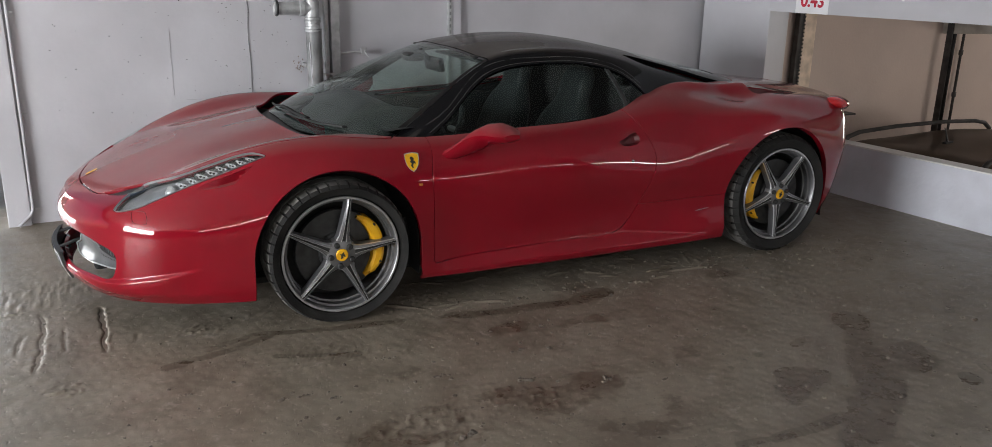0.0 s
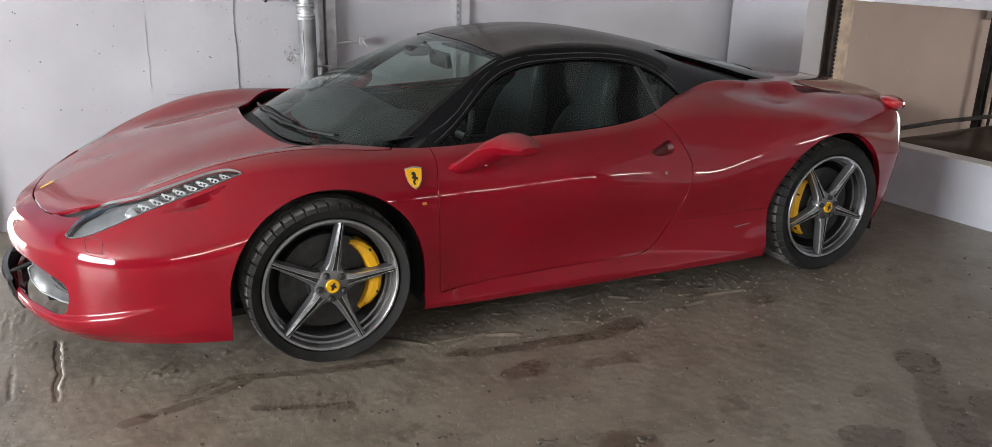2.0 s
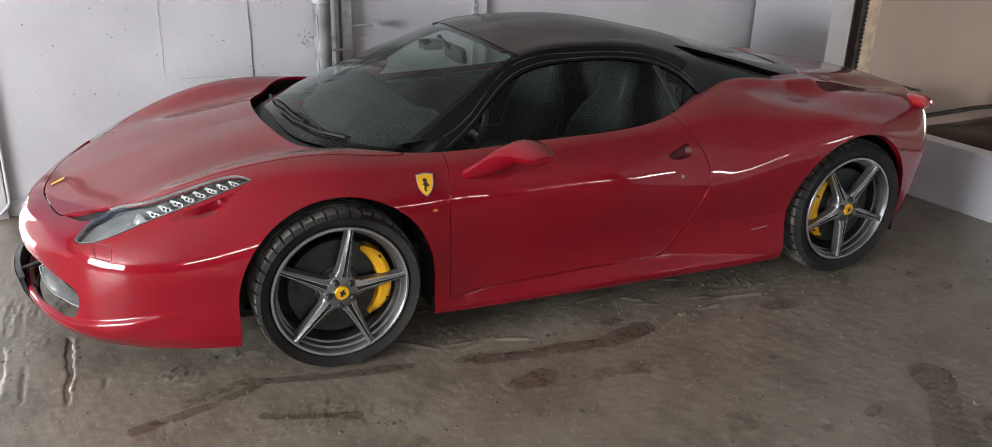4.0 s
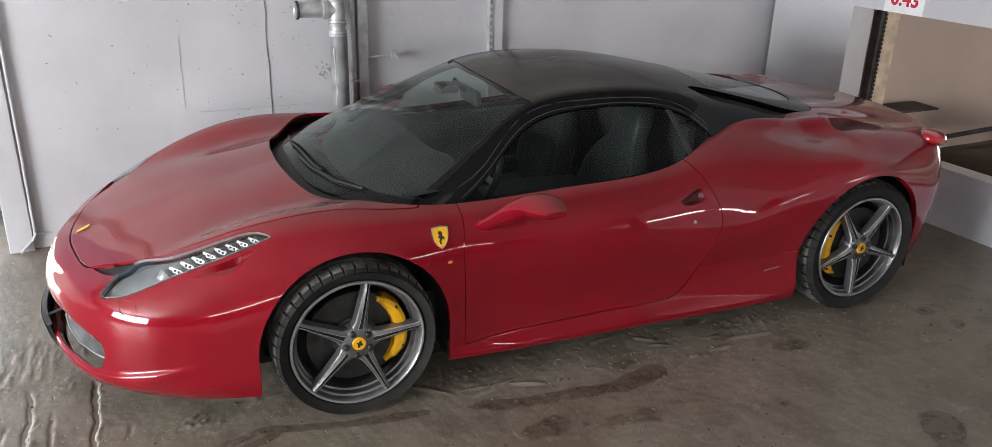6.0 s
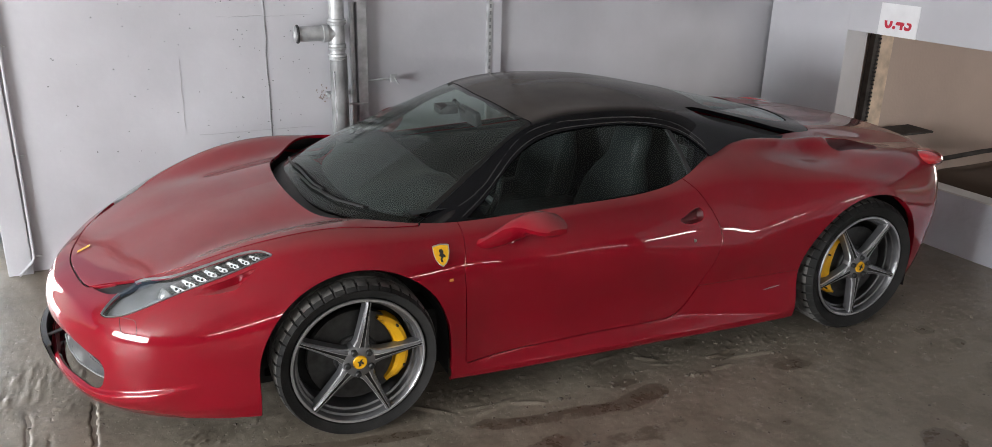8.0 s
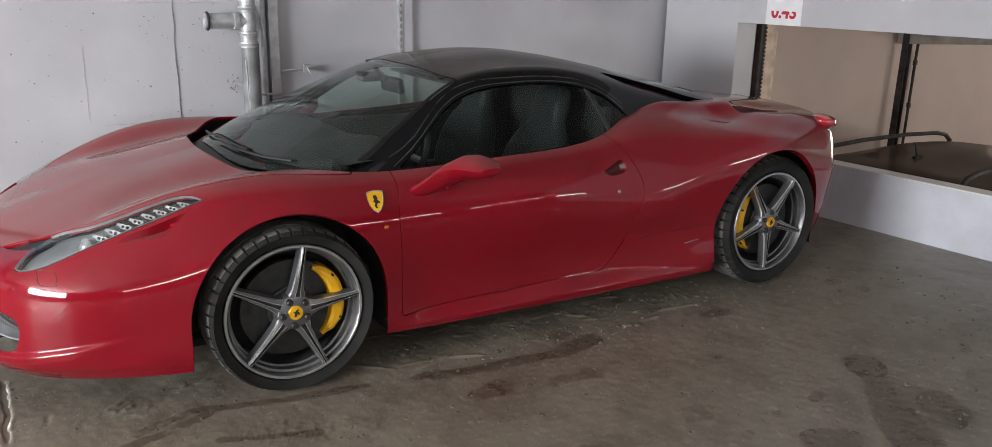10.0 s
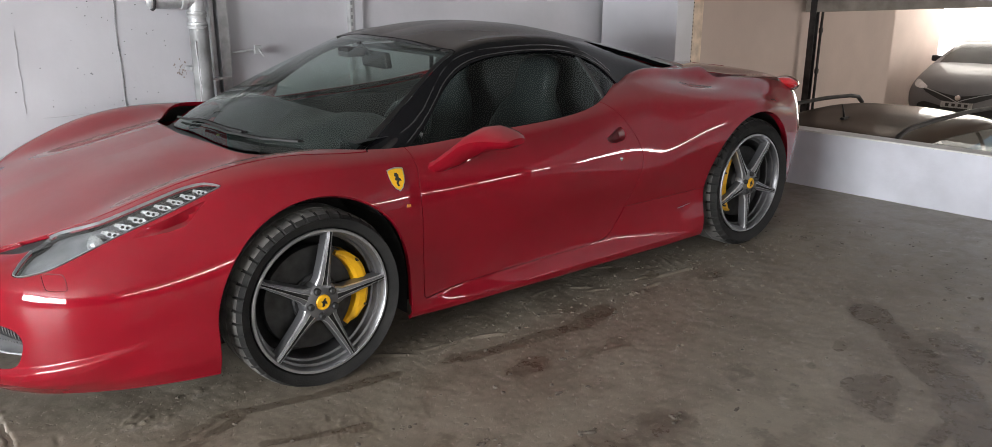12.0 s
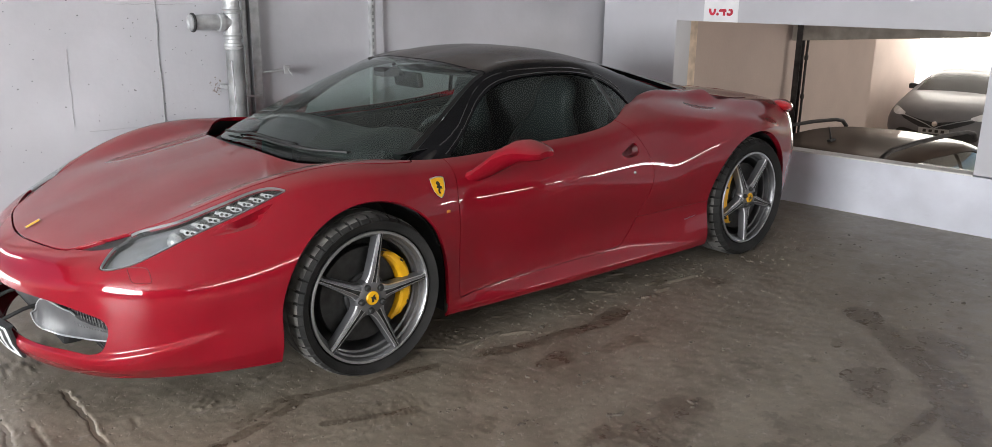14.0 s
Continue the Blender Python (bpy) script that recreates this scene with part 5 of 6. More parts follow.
for a, b in zip(rows, rows[1:]):
    for k in range(7):
        holder.faces.new((a[k], a[(k + 1) % 7], b[(k + 1) % 7], b[k]))
holder.faces.new(rows[0])
holder.faces.new(rows[-1])
plate_holder = part("plate_holder", holder, TRIM, car, "black number plate holder", 0)
card = bmesh.new()
rows = []
for y in np.linspace(-0.232, 0.232, 13):
    q = plate_row(y)
    rows.append([card.verts.new((q[n][0] - 0.003, y, q[n][2] - d)) for n, d in ((1, 0.003), (2, 0.0), (3, -0.004))])
for a, b in zip(rows, rows[1:]):
    for k in range(2):
        card.faces.new((a[k], a[k + 1], b[k + 1], b[k]))
part("number_plate", card, WHITE, plate_holder, "white number plate with dark bars", 0)
for n in range(7):
    bm = bmesh.new()
    cols = []
    for y in (-0.21 + n * 0.065, -0.174 + n * 0.065):
        q = plate_row(y)
        cols.append([bm.verts.new((q[1][0] + (q[2][0] - q[1][0]) * 0.2 - 0.0045, y, 0.272)), bm.verts.new((q[2][0] - 0.0045, y, 0.215)), bm.verts.new((q[2][0] + (q[3][0] - q[2][0]) * 0.6 - 0.0045, y, 0.177))])
    for k in range(2):
        bm.faces.new((cols[0][k], cols[0][k + 1], cols[1][k + 1], cols[1][k]))
    part("plate_bar", bm, BLACKINK, plate_holder, "", 0)
for side in (-1, 1):
    part("plate_arm", tube_bm([(-1.168, side * 0.13, 0.280), (-1.08, side * 0.13, 0.31), (-1.00, side * 0.13, 0.32)], 0.008, 8), TRIM, plate_holder, "black plate arm")

# badges
def shield_outline(s):
    right = [(0.0, 0.054), (0.030, 0.050), (0.040, 0.046), (0.039, 0.015), (0.032, -0.015), (0.018, -0.038), (0.0, -0.052)]
    return [(u * s, v * s) for u, v in right + [(-u, v) for u, v in right[-2:0:-1]]]


for side in (-1, 1):
    cx, cz = 0.358, 0.731
    w = float(skin_reach(body_all, cx, cz))
    lean = math.degrees(math.atan2(float(skin_reach(body_all, cx, cz - 0.03)) - float(skin_reach(body_all, cx, cz + 0.03)), 0.06))
    m = Matrix.Translation((cx, side * (w + 0.001), cz)) @ Matrix.Rotation(radians(-side * -lean), 4, "X") @ Matrix.Rotation(radians(90 if side < 0 else -90), 4, "X")
    if side > 0:
        m = m @ Matrix.Scale(-1, 4, (0, 1, 0))
    rim = part("shield_badge", plate_bm(shield_outline(0.90), 0.004, m), CHROME, car, "chrome-rimmed yellow shield badge", 0)
    part("shield_face", plate_bm(shield_outline(0.80), 0.005, m), YELLOW, rim, "yellow enamel face", 0)
    figure = [(-0.006, -0.030), (0.004, -0.030), (0.000, -0.018), (0.008, -0.006), (0.018, -0.010), (0.016, 0.002), (0.008, 0.008), (0.010, 0.020), (0.003, 0.030), (-0.008, 0.030), (-0.012, 0.020), (-0.006, 0.012), (-0.014, 0.002), (-0.004, -0.006), (-0.010, -0.016)]
    part("shield_mark", plate_bm([(u * 0.88, v * 0.88) for u, v in figure], 0.0056, m), BLACKINK, rim, "", 0)
    # the maker's script on the flank as a thin wavy bar
    w = float(skin_reach(body_all, 2.09, 0.324))
    pts = [(2.04 + 0.10 * t, side * (w + 0.002), 0.320 + 0.010 * t + 0.0022 * math.sin(40 * t)) for t in np.linspace(0, 1, 30)]
    part("flank_script", tube_bm(pts, 0.0017, 5), SILVER, car, "thin silver script on the flank")
    w = float(skin_reach(body_all, 1.585, 0.643))
    part("door_lock", revolve_bm([(0, -0.003), (0.008, -0.002), (0.010, 0.004)], (1.585, side * (w + 0.0), 0.643), steps=16), CHROME, car, "small chrome door lock")
    w = float(skin_reach(body_all, 0.393, 0.628))
    part("side_repeater", box_bm(0.384, 0.402, side * w - 0.004, side * w + 0.004, 0.622, 0.634, 0.003), material("amber_lens", (0.6, 0.22, 0.05), 0.2), car, "small amber side repeater")
    # tail lamp at the rear corner
    lampbm = bmesh.new()
    bmesh.ops.create_uvsphere(lampbm, u_segments=32, v_segments=16, radius=1)
    for v in lampbm.verts:
        u = v.co.copy()
        v.co = Vector((3.255 + 0.120 * u.x, side * (0.715 + 0.092 * u.y - 0.05 * u.x), 0.838 + 0.045 * u.z - 0.016 * u.x))
    part("tail_lamp", lampbm, REDLENS, car, "round red tail lamp on the corner", 60)

# outline of the towing eye's cover
for side in (-1, 1):
    pts = []
    for a in np.linspace(0, 2 * math.pi, 33):
        c, s_ = math.cos(a), math.sin(a)
        x = -0.826 + 0.028 * math.copysign(abs(c) ** 0.4, c)
        z = 0.557 + 0.024 * math.copysign(abs(s_) ** 0.4, s_)
        zone = body_all.v[(body_all.v[:, 1] > 0.6)]
        w = float(skin_reach(Skin(zone, []), x, z))
        pts.append((x, side * w, z))
    part("tow_cover_joint", tube_bm(pts, 0.0016, 5, caps=False), RED_JOINT_SHADE, car)

# nose emblem, hood washer blisters
z = float(skin_height(body_all, -0.980, 0.01))
m = Matrix.Translation((-0.980, 0.0, z + 0.003)) @ Matrix.Rotation(radians(-25), 4, "Y")
emblem = part("nose_emblem", plate_bm([(-0.031, -0.013), (0.031, -0.013), (0.031, 0.013), (-0.031, 0.013)], 0.003, m), CHROME, car, "chrome-edged yellow nose emblem", 0)
part("emblem_face", plate_bm([(-0.028, -0.010), (0.028, -0.010), (0.028, 0.010), (-0.028, 0.010)], 0.0038, m), YELLOW, emblem, "yellow enamel face", 0)

# wipers and washer
for y0, y1, off in ((0.34, -0.30, 0.035), (-0.02, -0.56, 0.045)):
    pts = []
    for t in np.linspace(0, 1, 9):
        y = y0 + (y1 - y0) * t
        x = float(np.interp(abs(y), (0, 0.2, 0.41, 0.54, 0.70), (-0.128, -0.128, -0.085, -0.02, 0.11))) + 0.09 + off * t
        pts.append((x, y, float(skin_height(green, x, abs(y))) + 0.016))
    blade = part("wiper", tube_bm(pts, 0.006, 6), TRIM, car, "black wiper arm and blade")
    part("wiper_blade", tube_bm([(x + 0.018, y, z - 0.002) for x, y, z in pts[2:]], 0.005, 5), RUBBER, blade)

# cabin
def soft_block(name, size, m, mat, parent, label="", bend=None):
    bm = box_bm(-size[0] / 2, size[0] / 2, -size[1] / 2, size[1] / 2, -size[2] / 2, size[2] / 2, min(size) * 0.36, 4)
    if bend:
        for v in bm.verts:
            v.co = bend(v.co)
    bm.transform(m)
    return part(name, bm, mat, parent, label, 60)


def cabin_seat(y):
    seat = part("seat", box_bm(1.02, 1.42, y - 0.24, y + 0.24, 0.34, 0.45, 0.04, 3), LEATHER, car, "dark leather bucket seat", 60)
    # one-piece back with a built-in headrest: sections up the back
    bm = bmesh.new()
    rows = []
    for h, half, thick in ((0.42, 0.22, 0.07), (0.50, 0.235, 0.075), (0.62, 0.24, 0.075), (0.74, 0.225, 0.07), (0.82, 0.19, 0.062), (0.87, 0.145, 0.055), (0.91, 0.125, 0.052), (0.97, 0.125, 0.056), (1.03, 0.115, 0.054), (1.065, 0.085, 0.042), (1.08, 0.03, 0.015)):
        x = 1.42 + 0.27 * (h - 0.42)
        ring = []
        for k in range(24):
            a = 2 * math.pi * k / 24
            c, s_ = math.cos(a), math.sin(a)
            u = math.copysign(abs(c) ** 0.6, c) * half
            t = math.copysign(abs(s_) ** 0.7, s_) * thick
            if t < 0:
                t -= 0.05 * (abs(u) / 0.24) ** 2.5
            ring.append(bm.verts.new((x + t, y + u, h)))
        rows.append(ring)
    for a, b in zip(rows, rows[1:]):
        for k in range(24):
            bm.faces.new((a[k], a[(k + 1) % 24], b[(k + 1) % 24], b[k]))
    bm.faces.new(rows[0])
    bm.faces.new(rows[-1])
    part("backrest", bm, LEATHER, seat, "", 60)
    for s in (-1, 1):
        soft_block("seat_bolster", (0.40, 0.09, 0.13), pose(1.22, y + s * 0.21, 0.47), LEATHER, seat)


cabin_seat(-0.36)
cabin_seat(0.36)
dash = bmesh.new()
rows = []
for t in np.linspace(-1, 1, 25):
    y = 0.70 * t
    hood_bump = 0.045 * math.exp(-((y + 0.36) / 0.17) ** 2)
    rows.append([dash.verts.new(p) for p in ((0.12 + 0.30 * abs(t) ** 3, y, 0.80), (0.30, y, 0.845 + 0.3 * hood_bump), (0.50, y, 0.86 + hood_bump), (0.60, y, 0.845 + hood_bump), (0.63, y, 0.80), (0.60, y, 0.62), (0.45, y, 0.45))])
for a, b in zip(rows, rows[1:]):
    for k in range(6):
        dash.faces.new((a[k], a[k + 1], b[k + 1], b[k]))
part("dashboard", dash, LEATHER, car, "dark dashboard with a dusty top", 50)
part("centre_console", box_bm(0.6, 1.5, -0.11, 0.11, 0.3, 0.56, 0.03, 3), LEATHER, car, "", 60)
wheel_bm = bmesh.new()
ring = [(0.17 * math.cos(a), 0.17 * math.sin(a) * (0.97 if math.sin(a) > -0.8 else 0.9), 0) for a in np.linspace(0, 2 * math.pi, 41)]
tube_bm(ring, 0.015, 10, wheel_bm, caps=False)
m = Matrix.Translation((0.75, -0.36, 0.79)) @ Matrix.Rotation(radians(-66), 4, "Y") @ Matrix.Rotation(radians(90), 4, "Z")
wheel_bm.transform(m)
steer = part("steering_wheel", wheel_bm, LEATHER, car, "black leather steering wheel", 60)
for ang in (0, 180, 270):
    sp = tube_bm([(0.03 * math.cos(radians(ang)), 0.03 * math.sin(radians(ang)), -0.01), (0.165 * math.cos(radians(ang)), 0.165 * math.sin(radians(ang)), 0)], 0.016, 8)
    sp.transform(m)
    part("wheel_spoke", sp, SILVER, steer)
pad = revolve_bm([(0, 0.02), (0.045, 0.015), (0.06, -0.01), (0.055, -0.04), (0, -0.05)], (0, 0, 0), "z", 24)
pad.transform(m)
part("airbag_pad", pad, LEATHER, steer)
mir = soft_block("cabin_mirror", (0.035, 0.22, 0.075), pose(0.83, -0.02, 1.08, 0, -10, 0), TRIM, car, "black rear-view mirror")
part("mirror_stalk", tube_bm([(0.81, 0, 1.10), (0.75, 0, 1.16)], 0.012, 8), TRIM, mir)
part("sensor_pod", box_bm(0.66, 0.76, -0.05, 0.05, 1.10, 1.145, 0.015), TRIM, car)
for s in (-1, 1):
    part("sun_visor", box_bm(0.88, 1.02, s * 0.27 - 0.17, s * 0.27 + 0.17, 1.15, 1.16, 0.004), DARK, car)
part("headliner", box_bm(1.0, 1.65, -0.38, 0.38, 1.10, 1.115, 0.005), LEATHER, car)
for s in (-1, 1):
    part("door_card", box_bm(0.55, 1.65, s * 0.74 - 0.02, s * 0.74 + 0.02, 0.3, 0.80, 0.015), LEATHER, car, "", 60)

# ---- on the back wall ----
pipe = empty("drain_pipe", "grey vertical drain pipe with a side branch on the wall", "pipe")
part("lower_pipe", tube_bm([(0.490, 1.30, 0.0), (0.490, 1.30, 1.19)], 0.053, 28), PIPE, pipe, "dark grey pipe with paint drips", 40)
part("upper_pipe", tube_bm([(0.486, 1.30, 1.19), (0.486, 1.30, 2.55)], 0.047, 28), GALV, pipe, "pale sheet-metal pipe", 40)
for z in (1.185, 1.245, 1.395):
    part("collar", revolve_bm([(0.046, -0.020), (0.054, -0.017), (0.056, -0.006), (0.052, 0.0), (0.056, 0.006), (0.054, 0.017), (0.046, 0.020)], (0.486, 1.30, z), "z", 28), GALV, pipe, "", 30)
part("branch", tube_bm([(0.486, 1.30, 1.325), (0.25, 1.31, 1.325)], 0.045, 24), GALV, pipe, "short side branch", 40)
part("branch_collar", revolve_bm([(0.044, -0.018), (0.052, -0.014), (0.053, 0.0), (0.052, 0.014), (0.044, 0.018)], (0.415, 1.303, 1.325), "x", 28), GALV, pipe, "", 30)
part("branch_end", revolve_bm([(0.0, 0.004), (0.036, 0.004), (0.041, -0.004), (0.046, -0.006), (0.048, 0.012), (0.045, 0.02)], (0.240, 1.31, 1.325), "x", 28), GALV, pipe, "", 30)
part("end_seal", revolve_bm([(0.046, -0.002), (0.054, 0.0), (0.056, 0.006), (0.054, 0.012), (0.046, 0.012)], (0.244, 1.31, 1.325), "x", 28), TRIM, pipe, "black rubber seal", 30)
part("pipe_clip", box_bm(0.425, 0.54, 1.295, 1.40, 0.93, 0.955, 0.003), GALV, pipe)
trunk = empty("cable_trunk", "grey metal cable trunking fixed to the wall", "trunking")
part("channel", box_bm(0.628, 0.690, 1.355, 1.43, 0, 2.55, 0.004), GALV, trunk, "", 0)
part("side_rail", box_bm(0.590, 0.616, 1.38, 1.43, 0, 2.55, 0.004), GALV, trunk, "", 0)
for z in (0.62, 0.865, 1.5, 2.0):
    part("clip", box_bm(0.56, 0.68, 1.35, 1.36, z, z + 0.014, 0.002), GALV, trunk, "", 0)
tap = empty("wall_bracket", "bent metal rod with a plate on the wall", "bracket")
part("rod", tube_bm([(0.672, 1.38, 1.005), (0.75, 1.36, 1.018), (0.82, 1.36, 1.022), (0.855, 1.365, 1.02)], 0.007, 8), GALV, tap)
part("plate", box_bm(0.835, 0.878, 1.345, 1.36, 1.0, 1.05, 0.003), GALV, tap, "", 0).matrix_basis = Matrix.Identity(4)
part("hook", tube_bm([(0.86, 1.35, 1.03), (0.875, 1.34, 1.0), (0.89, 1.34, 0.985)], 0.006, 6), GALV, tap)
strip = empty("wall_rail", "pale slotted metal rail on the back wall", "rail")
part("board", box_bm(1.562, 1.635, 1.415, 1.45, 0, 2.55, 0.003), WALLM, strip, "", 0)
part("slotted_strip", box_bm(1.532, 1.562, 1.41, 1.45, 0, 2.55, 0.002), GALV, strip, "", 0)
for n in range(36):
    z = 0.95 + n * 0.045
    part("slot", box_bm(1.540, 1.553, 1.4085, 1.412, z, z + 0.024), PIPE, strip, "", 0)
cable = empty("wall_cable", "thin grey cable clipped to the back wall", "cable")
part("cord", tube_bm([(-1.315, 1.335, 2.55), (-1.318, 1.335, 1.2), (-1.320, 1.335, 0.6), (-1.325, 1.33, 0.10), (-1.34, 1.325, 0.07), (-1.41, 1.29, 0.012)], 0.009, 8), WALLM, cable, "", 40)
for z in (0.10, 0.70, 1.30):
    part("cable_clip", box_bm(-1.345, -1.285, 1.335, 1.345, z, z + 0.008), GALV, cable, "", 0)
# a joint in the wall and its pinholes
bm = bmesh.new()
rng = random.Random(3)
zs = [0.60 + 0.1 * n for n in range(20)]
tube_bm([(0.078 + rng.uniform(-0.005, 0.005), 1.4015, z) for z in zs], 0.0042, 5, bm)
tagged(part("wall_joint", bm, material("dark_joint", (0.27, 0.27, 0.285), 0.9, vary=0.3, scale=5), None, "dark vertical joint line in the painted wall"), "", "joint", "", "structure")
bm = bmesh.new()
for n in range(170):
    x, z = (rng.gauss(0.0, 0.28), rng.uniform(0.6, 1.9)) if n < 90 else (rng.uniform(-1.2, 0.4), rng.uniform(0.3, 2.0))
    if x > 0.38:
        continue
    r = rng.uniform(0.0012, 0.0042)
    vs = [bm.verts.new((x + r * 1.2 * math.cos(a) * rng.uniform(0.7, 1.3), 1.3985 + 0.03 * x, z + r * math.sin(a) * rng.uniform(0.7, 1.3))) for a in np.linspace(0, 2 * math.pi, 8)[:-1]]
    bm.faces.new(vs)
tagged(part("pinholes", bm, material("pinhole_dark", (0.17, 0.17, 0.18), 0.9), None, "small dark pinholes in the painted concrete", 0), "", "pinholes", "", "stuff")

# form-work marks and a rust stain on the wall
def wall_mark(name, pts, r, mat, label):
    bm = tube_bm([(x, 1.3985 + 0.03 * x, z) for x, z in pts], r, 5)
    tagged(part(name, bm, mat, None, label), "", "mark", "", "structure")


MARK = material("faint_mark", (0.42, 0.42, 0.44), 0.9)
wall_mark("form_mark", [(-0.426 + rng.uniform(-0.004, 0.004), 1.19 - 0.03 * n) for n in range(15)], 0.0013, MARK, "faint vertical form-work mark on the wall")
wall_mark("form_mark", [(-0.2 + 0.04 * n, 1.425 + rng.uniform(-0.003, 0.003)) for n in range(15)], 0.0013, MARK, "faint level form-work mark on the wall")
wall_mark("form_mark", [(-0.35 + 0.05 * n, 0.735 + rng.uniform(-0.003, 0.003)) for n in range(15)], 0.0013, MARK, "faint level form-work mark on the wall")
for x0, z0, z1 in ((0.452, 1.1, 0.75), (0.462, 0.95, 0.6), (0.505, 1.0, 0.7)):
    pts = [(x0 + rng.uniform(-0.003, 0.003), 1.2595, z0 + (z1 - z0) * k / 9) for k in range(10)]
    part("paint_drip", tube_bm(pts, [0.0045 - 0.0003 * k for k in range(10)], 5), WALLM, pipe, "pale paint drip")
bm = bmesh.new()
for n in range(26):
    x, z = 0.405 + rng.gauss(0, 0.02), 0.94 + rng.gauss(0, 0.03)
    r = rng.uniform(0.002, 0.0055)
    bm.faces.new([bm.verts.new((x + r * math.cos(a) * rng.uniform(0.5, 1.4), 1.3975 + 0.03 * x, z + r * math.sin(a) * rng.uniform(0.7, 1.6))) for a in np.linspace(0, 2 * math.pi, 8)[:-1]])
tagged(part("rust_stain", bm, material("rust", (0.25, 0.20, 0.18), 0.9, vary=0.3), None, "rusty stain and chipped paint beside the pipe clip", 0), "", "stain", "", "structure")

# ---- the card on the lintel ----
sign = empty("number_card", "white card with red numerals on the lintel, upper half pasted over", "sign")
part("card", box_bm(-0.004, 0.0, 0.20, 0.497, 1.316, 1.527), WHITE, sign, "", 0).data.transform(SIDE)
text = bpy.data.curves.new("numerals", "FONT")
text.body, text.size, text.align_x = "0.43", 0.125, "CENTER"
text.extrude, text.offset = 0.0006, 0.004
ob = new("numerals", text)
ob.data.materials.append(INK)
ob.parent = sign
ob.matrix_basis = SIDE @ Matrix.Translation((-0.0050, 0.345, 1.368)) @ Matrix(((0, 0, -1, 0), (-1, 0, 0, 0), (0, 1, 0, 0), (0, 0, 0, 1)))
part("pasted_strip", box_bm(-0.0075, -0.0062, 0.21, 0.487, 1.415, 1.52), WHITE, sign, "", 0).data.transform(SIDE)

# ---- the lower level ----
post = empty("steel_post", "dark steel post against the beige wall", "post")
part("flange", box_bm(7.222, 7.230, 1.435, 1.505, -1.24, 1.25, 0.002), RUST, post, "", 0)
part("web", box_bm(7.230, 7.262, 1.455, 1.475, -1.24, 1.25, 0.003), RUST, post, "", 0)
part("flange", box_bm(7.262, 7.271, 1.420, 1.490, -1.24, 1.25, 0.002), RUST, post, "", 0)
wpipe = empty("thin_pipe", "thin steel pipe beside the steel post", "pipe")
part("tube", tube_bm([(7.60, 1.575, -1.24), (7.60, 1.575, 0.9), (7.58, 1.56, 0.98), (7.60, 1.575, 1.2)], 0.015, 10), RUST, wpipe)
for z in (0.35, 0.8):
    part("joint", tube_bm([(7.60, 1.575, z), (7.60, 1.575, z + 0.05)], 0.024, 10), RUST, wpipe)
plank = empty("timber_plank", "raw timber plank standing against the wall", "plank")
part("face", box_bm(5.155, 5.30, 1.455, 1.495, -1.24, 1.6, 0.003), WOOD, plank, "", 0)
chan = empty("dark_rack", "dark slotted steel upright beside the timber plank", "upright")
part("upright", box_bm(5.09, 5.15, 1.46, 1.52, -1.24, 1.6, 0.003), RUST, chan, "", 0)
for n in range(40):
    part("tooth", box_bm(5.125, 5.15, 1.445, 1.46, 0.2 + n * 0.035, 0.215 + n * 0.035), RUST, chan, "", 0)
cabinet = empty("meter_cabinet", "beige wall cabinet with a dusty dark top", "cabinet")
part("case", box_bm(5.25, 5.75, 1.28, 1.53, -0.35, 0.305, 0.006), BEIGE, cabinet, "", 0)
part("top", box_bm(5.24, 5.76, 1.26, 1.53, 0.305, 0.322, 0.003), RUST, cabinet, "", 0)


def simple_wheel(parent, x, y, z, r, width):
    t = part("wheel", revolve_bm([(0.6 * r, 0.02), (0.7 * r, -0.0), (0.95 * r, 0.0), (r, 0.03), (r, width - 0.03), (0.95 * r, width), (0.6 * r, width)], (x, y - width / 2, z), steps=40), RUBBER, parent, "dark tyre on an alloy rim")
    part("rim", revolve_bm([(0, 0.03), (0.25 * r, 0.02), (0.62 * r, 0.015), (0.66 * r, 0.0), (0.68 * r, 0.02)], (x, y - width / 2, z), steps=24), POLISH, t)


# wagon: its roof stands just above the parapet
wagon = empty("estate_car", "dark brown estate car with roof rails, parked on the lower level", "car")
Z0 = -1.24
W_LINES = [
    [(4.50, 0, 0.95), (4.62, 0, 1.02), (5.2, 0, 1.0), (6.4, 0, 1.0), (7.4, 0, 1.0), (8.2, 0, 0.95), (8.85, 0, 0.72), (8.95, 0, 0.6)],
    [(4.48, 0, 0.92), (4.58, 0.50, 1.0), (5.2, 0.60, 1.0), (6.4, 0.60, 1.0), (7.4, 0.60, 0.99), (8.2, 0.55, 0.93), (8.80, 0.45, 0.72), (8.97, 0, 0.58)],
    [(4.44, 0, 0.80), (4.55, 0.72, 0.92), (5.2, 0.86, 0.96), (6.4, 0.88, 0.95), (7.4, 0.87, 0.93), (8.2, 0.83, 0.86), (8.72, 0.68, 0.68), (8.99, 0, 0.52)],
    [(4.42, 0, 0.55), (4.54, 0.80, 0.6), (5.2, 0.91, 0.62), (6.4, 0.92, 0.62), (7.4, 0.92, 0.62), (8.2, 0.90, 0.60), (8.72, 0.76, 0.5), (9.0, 0, 0.45)],
    [(4.46, 0, 0.25), (4.58, 0.78, 0.25), (5.2, 0.88, 0.22), (6.4, 0.88, 0.2), (7.4, 0.88, 0.22), (8.2, 0.86, 0.22), (8.68, 0.72, 0.22), (8.92, 0, 0.22)],
]
W_LINES = [[(x, w, z + Z0) for x, w, z in line] for line in W_LINES]
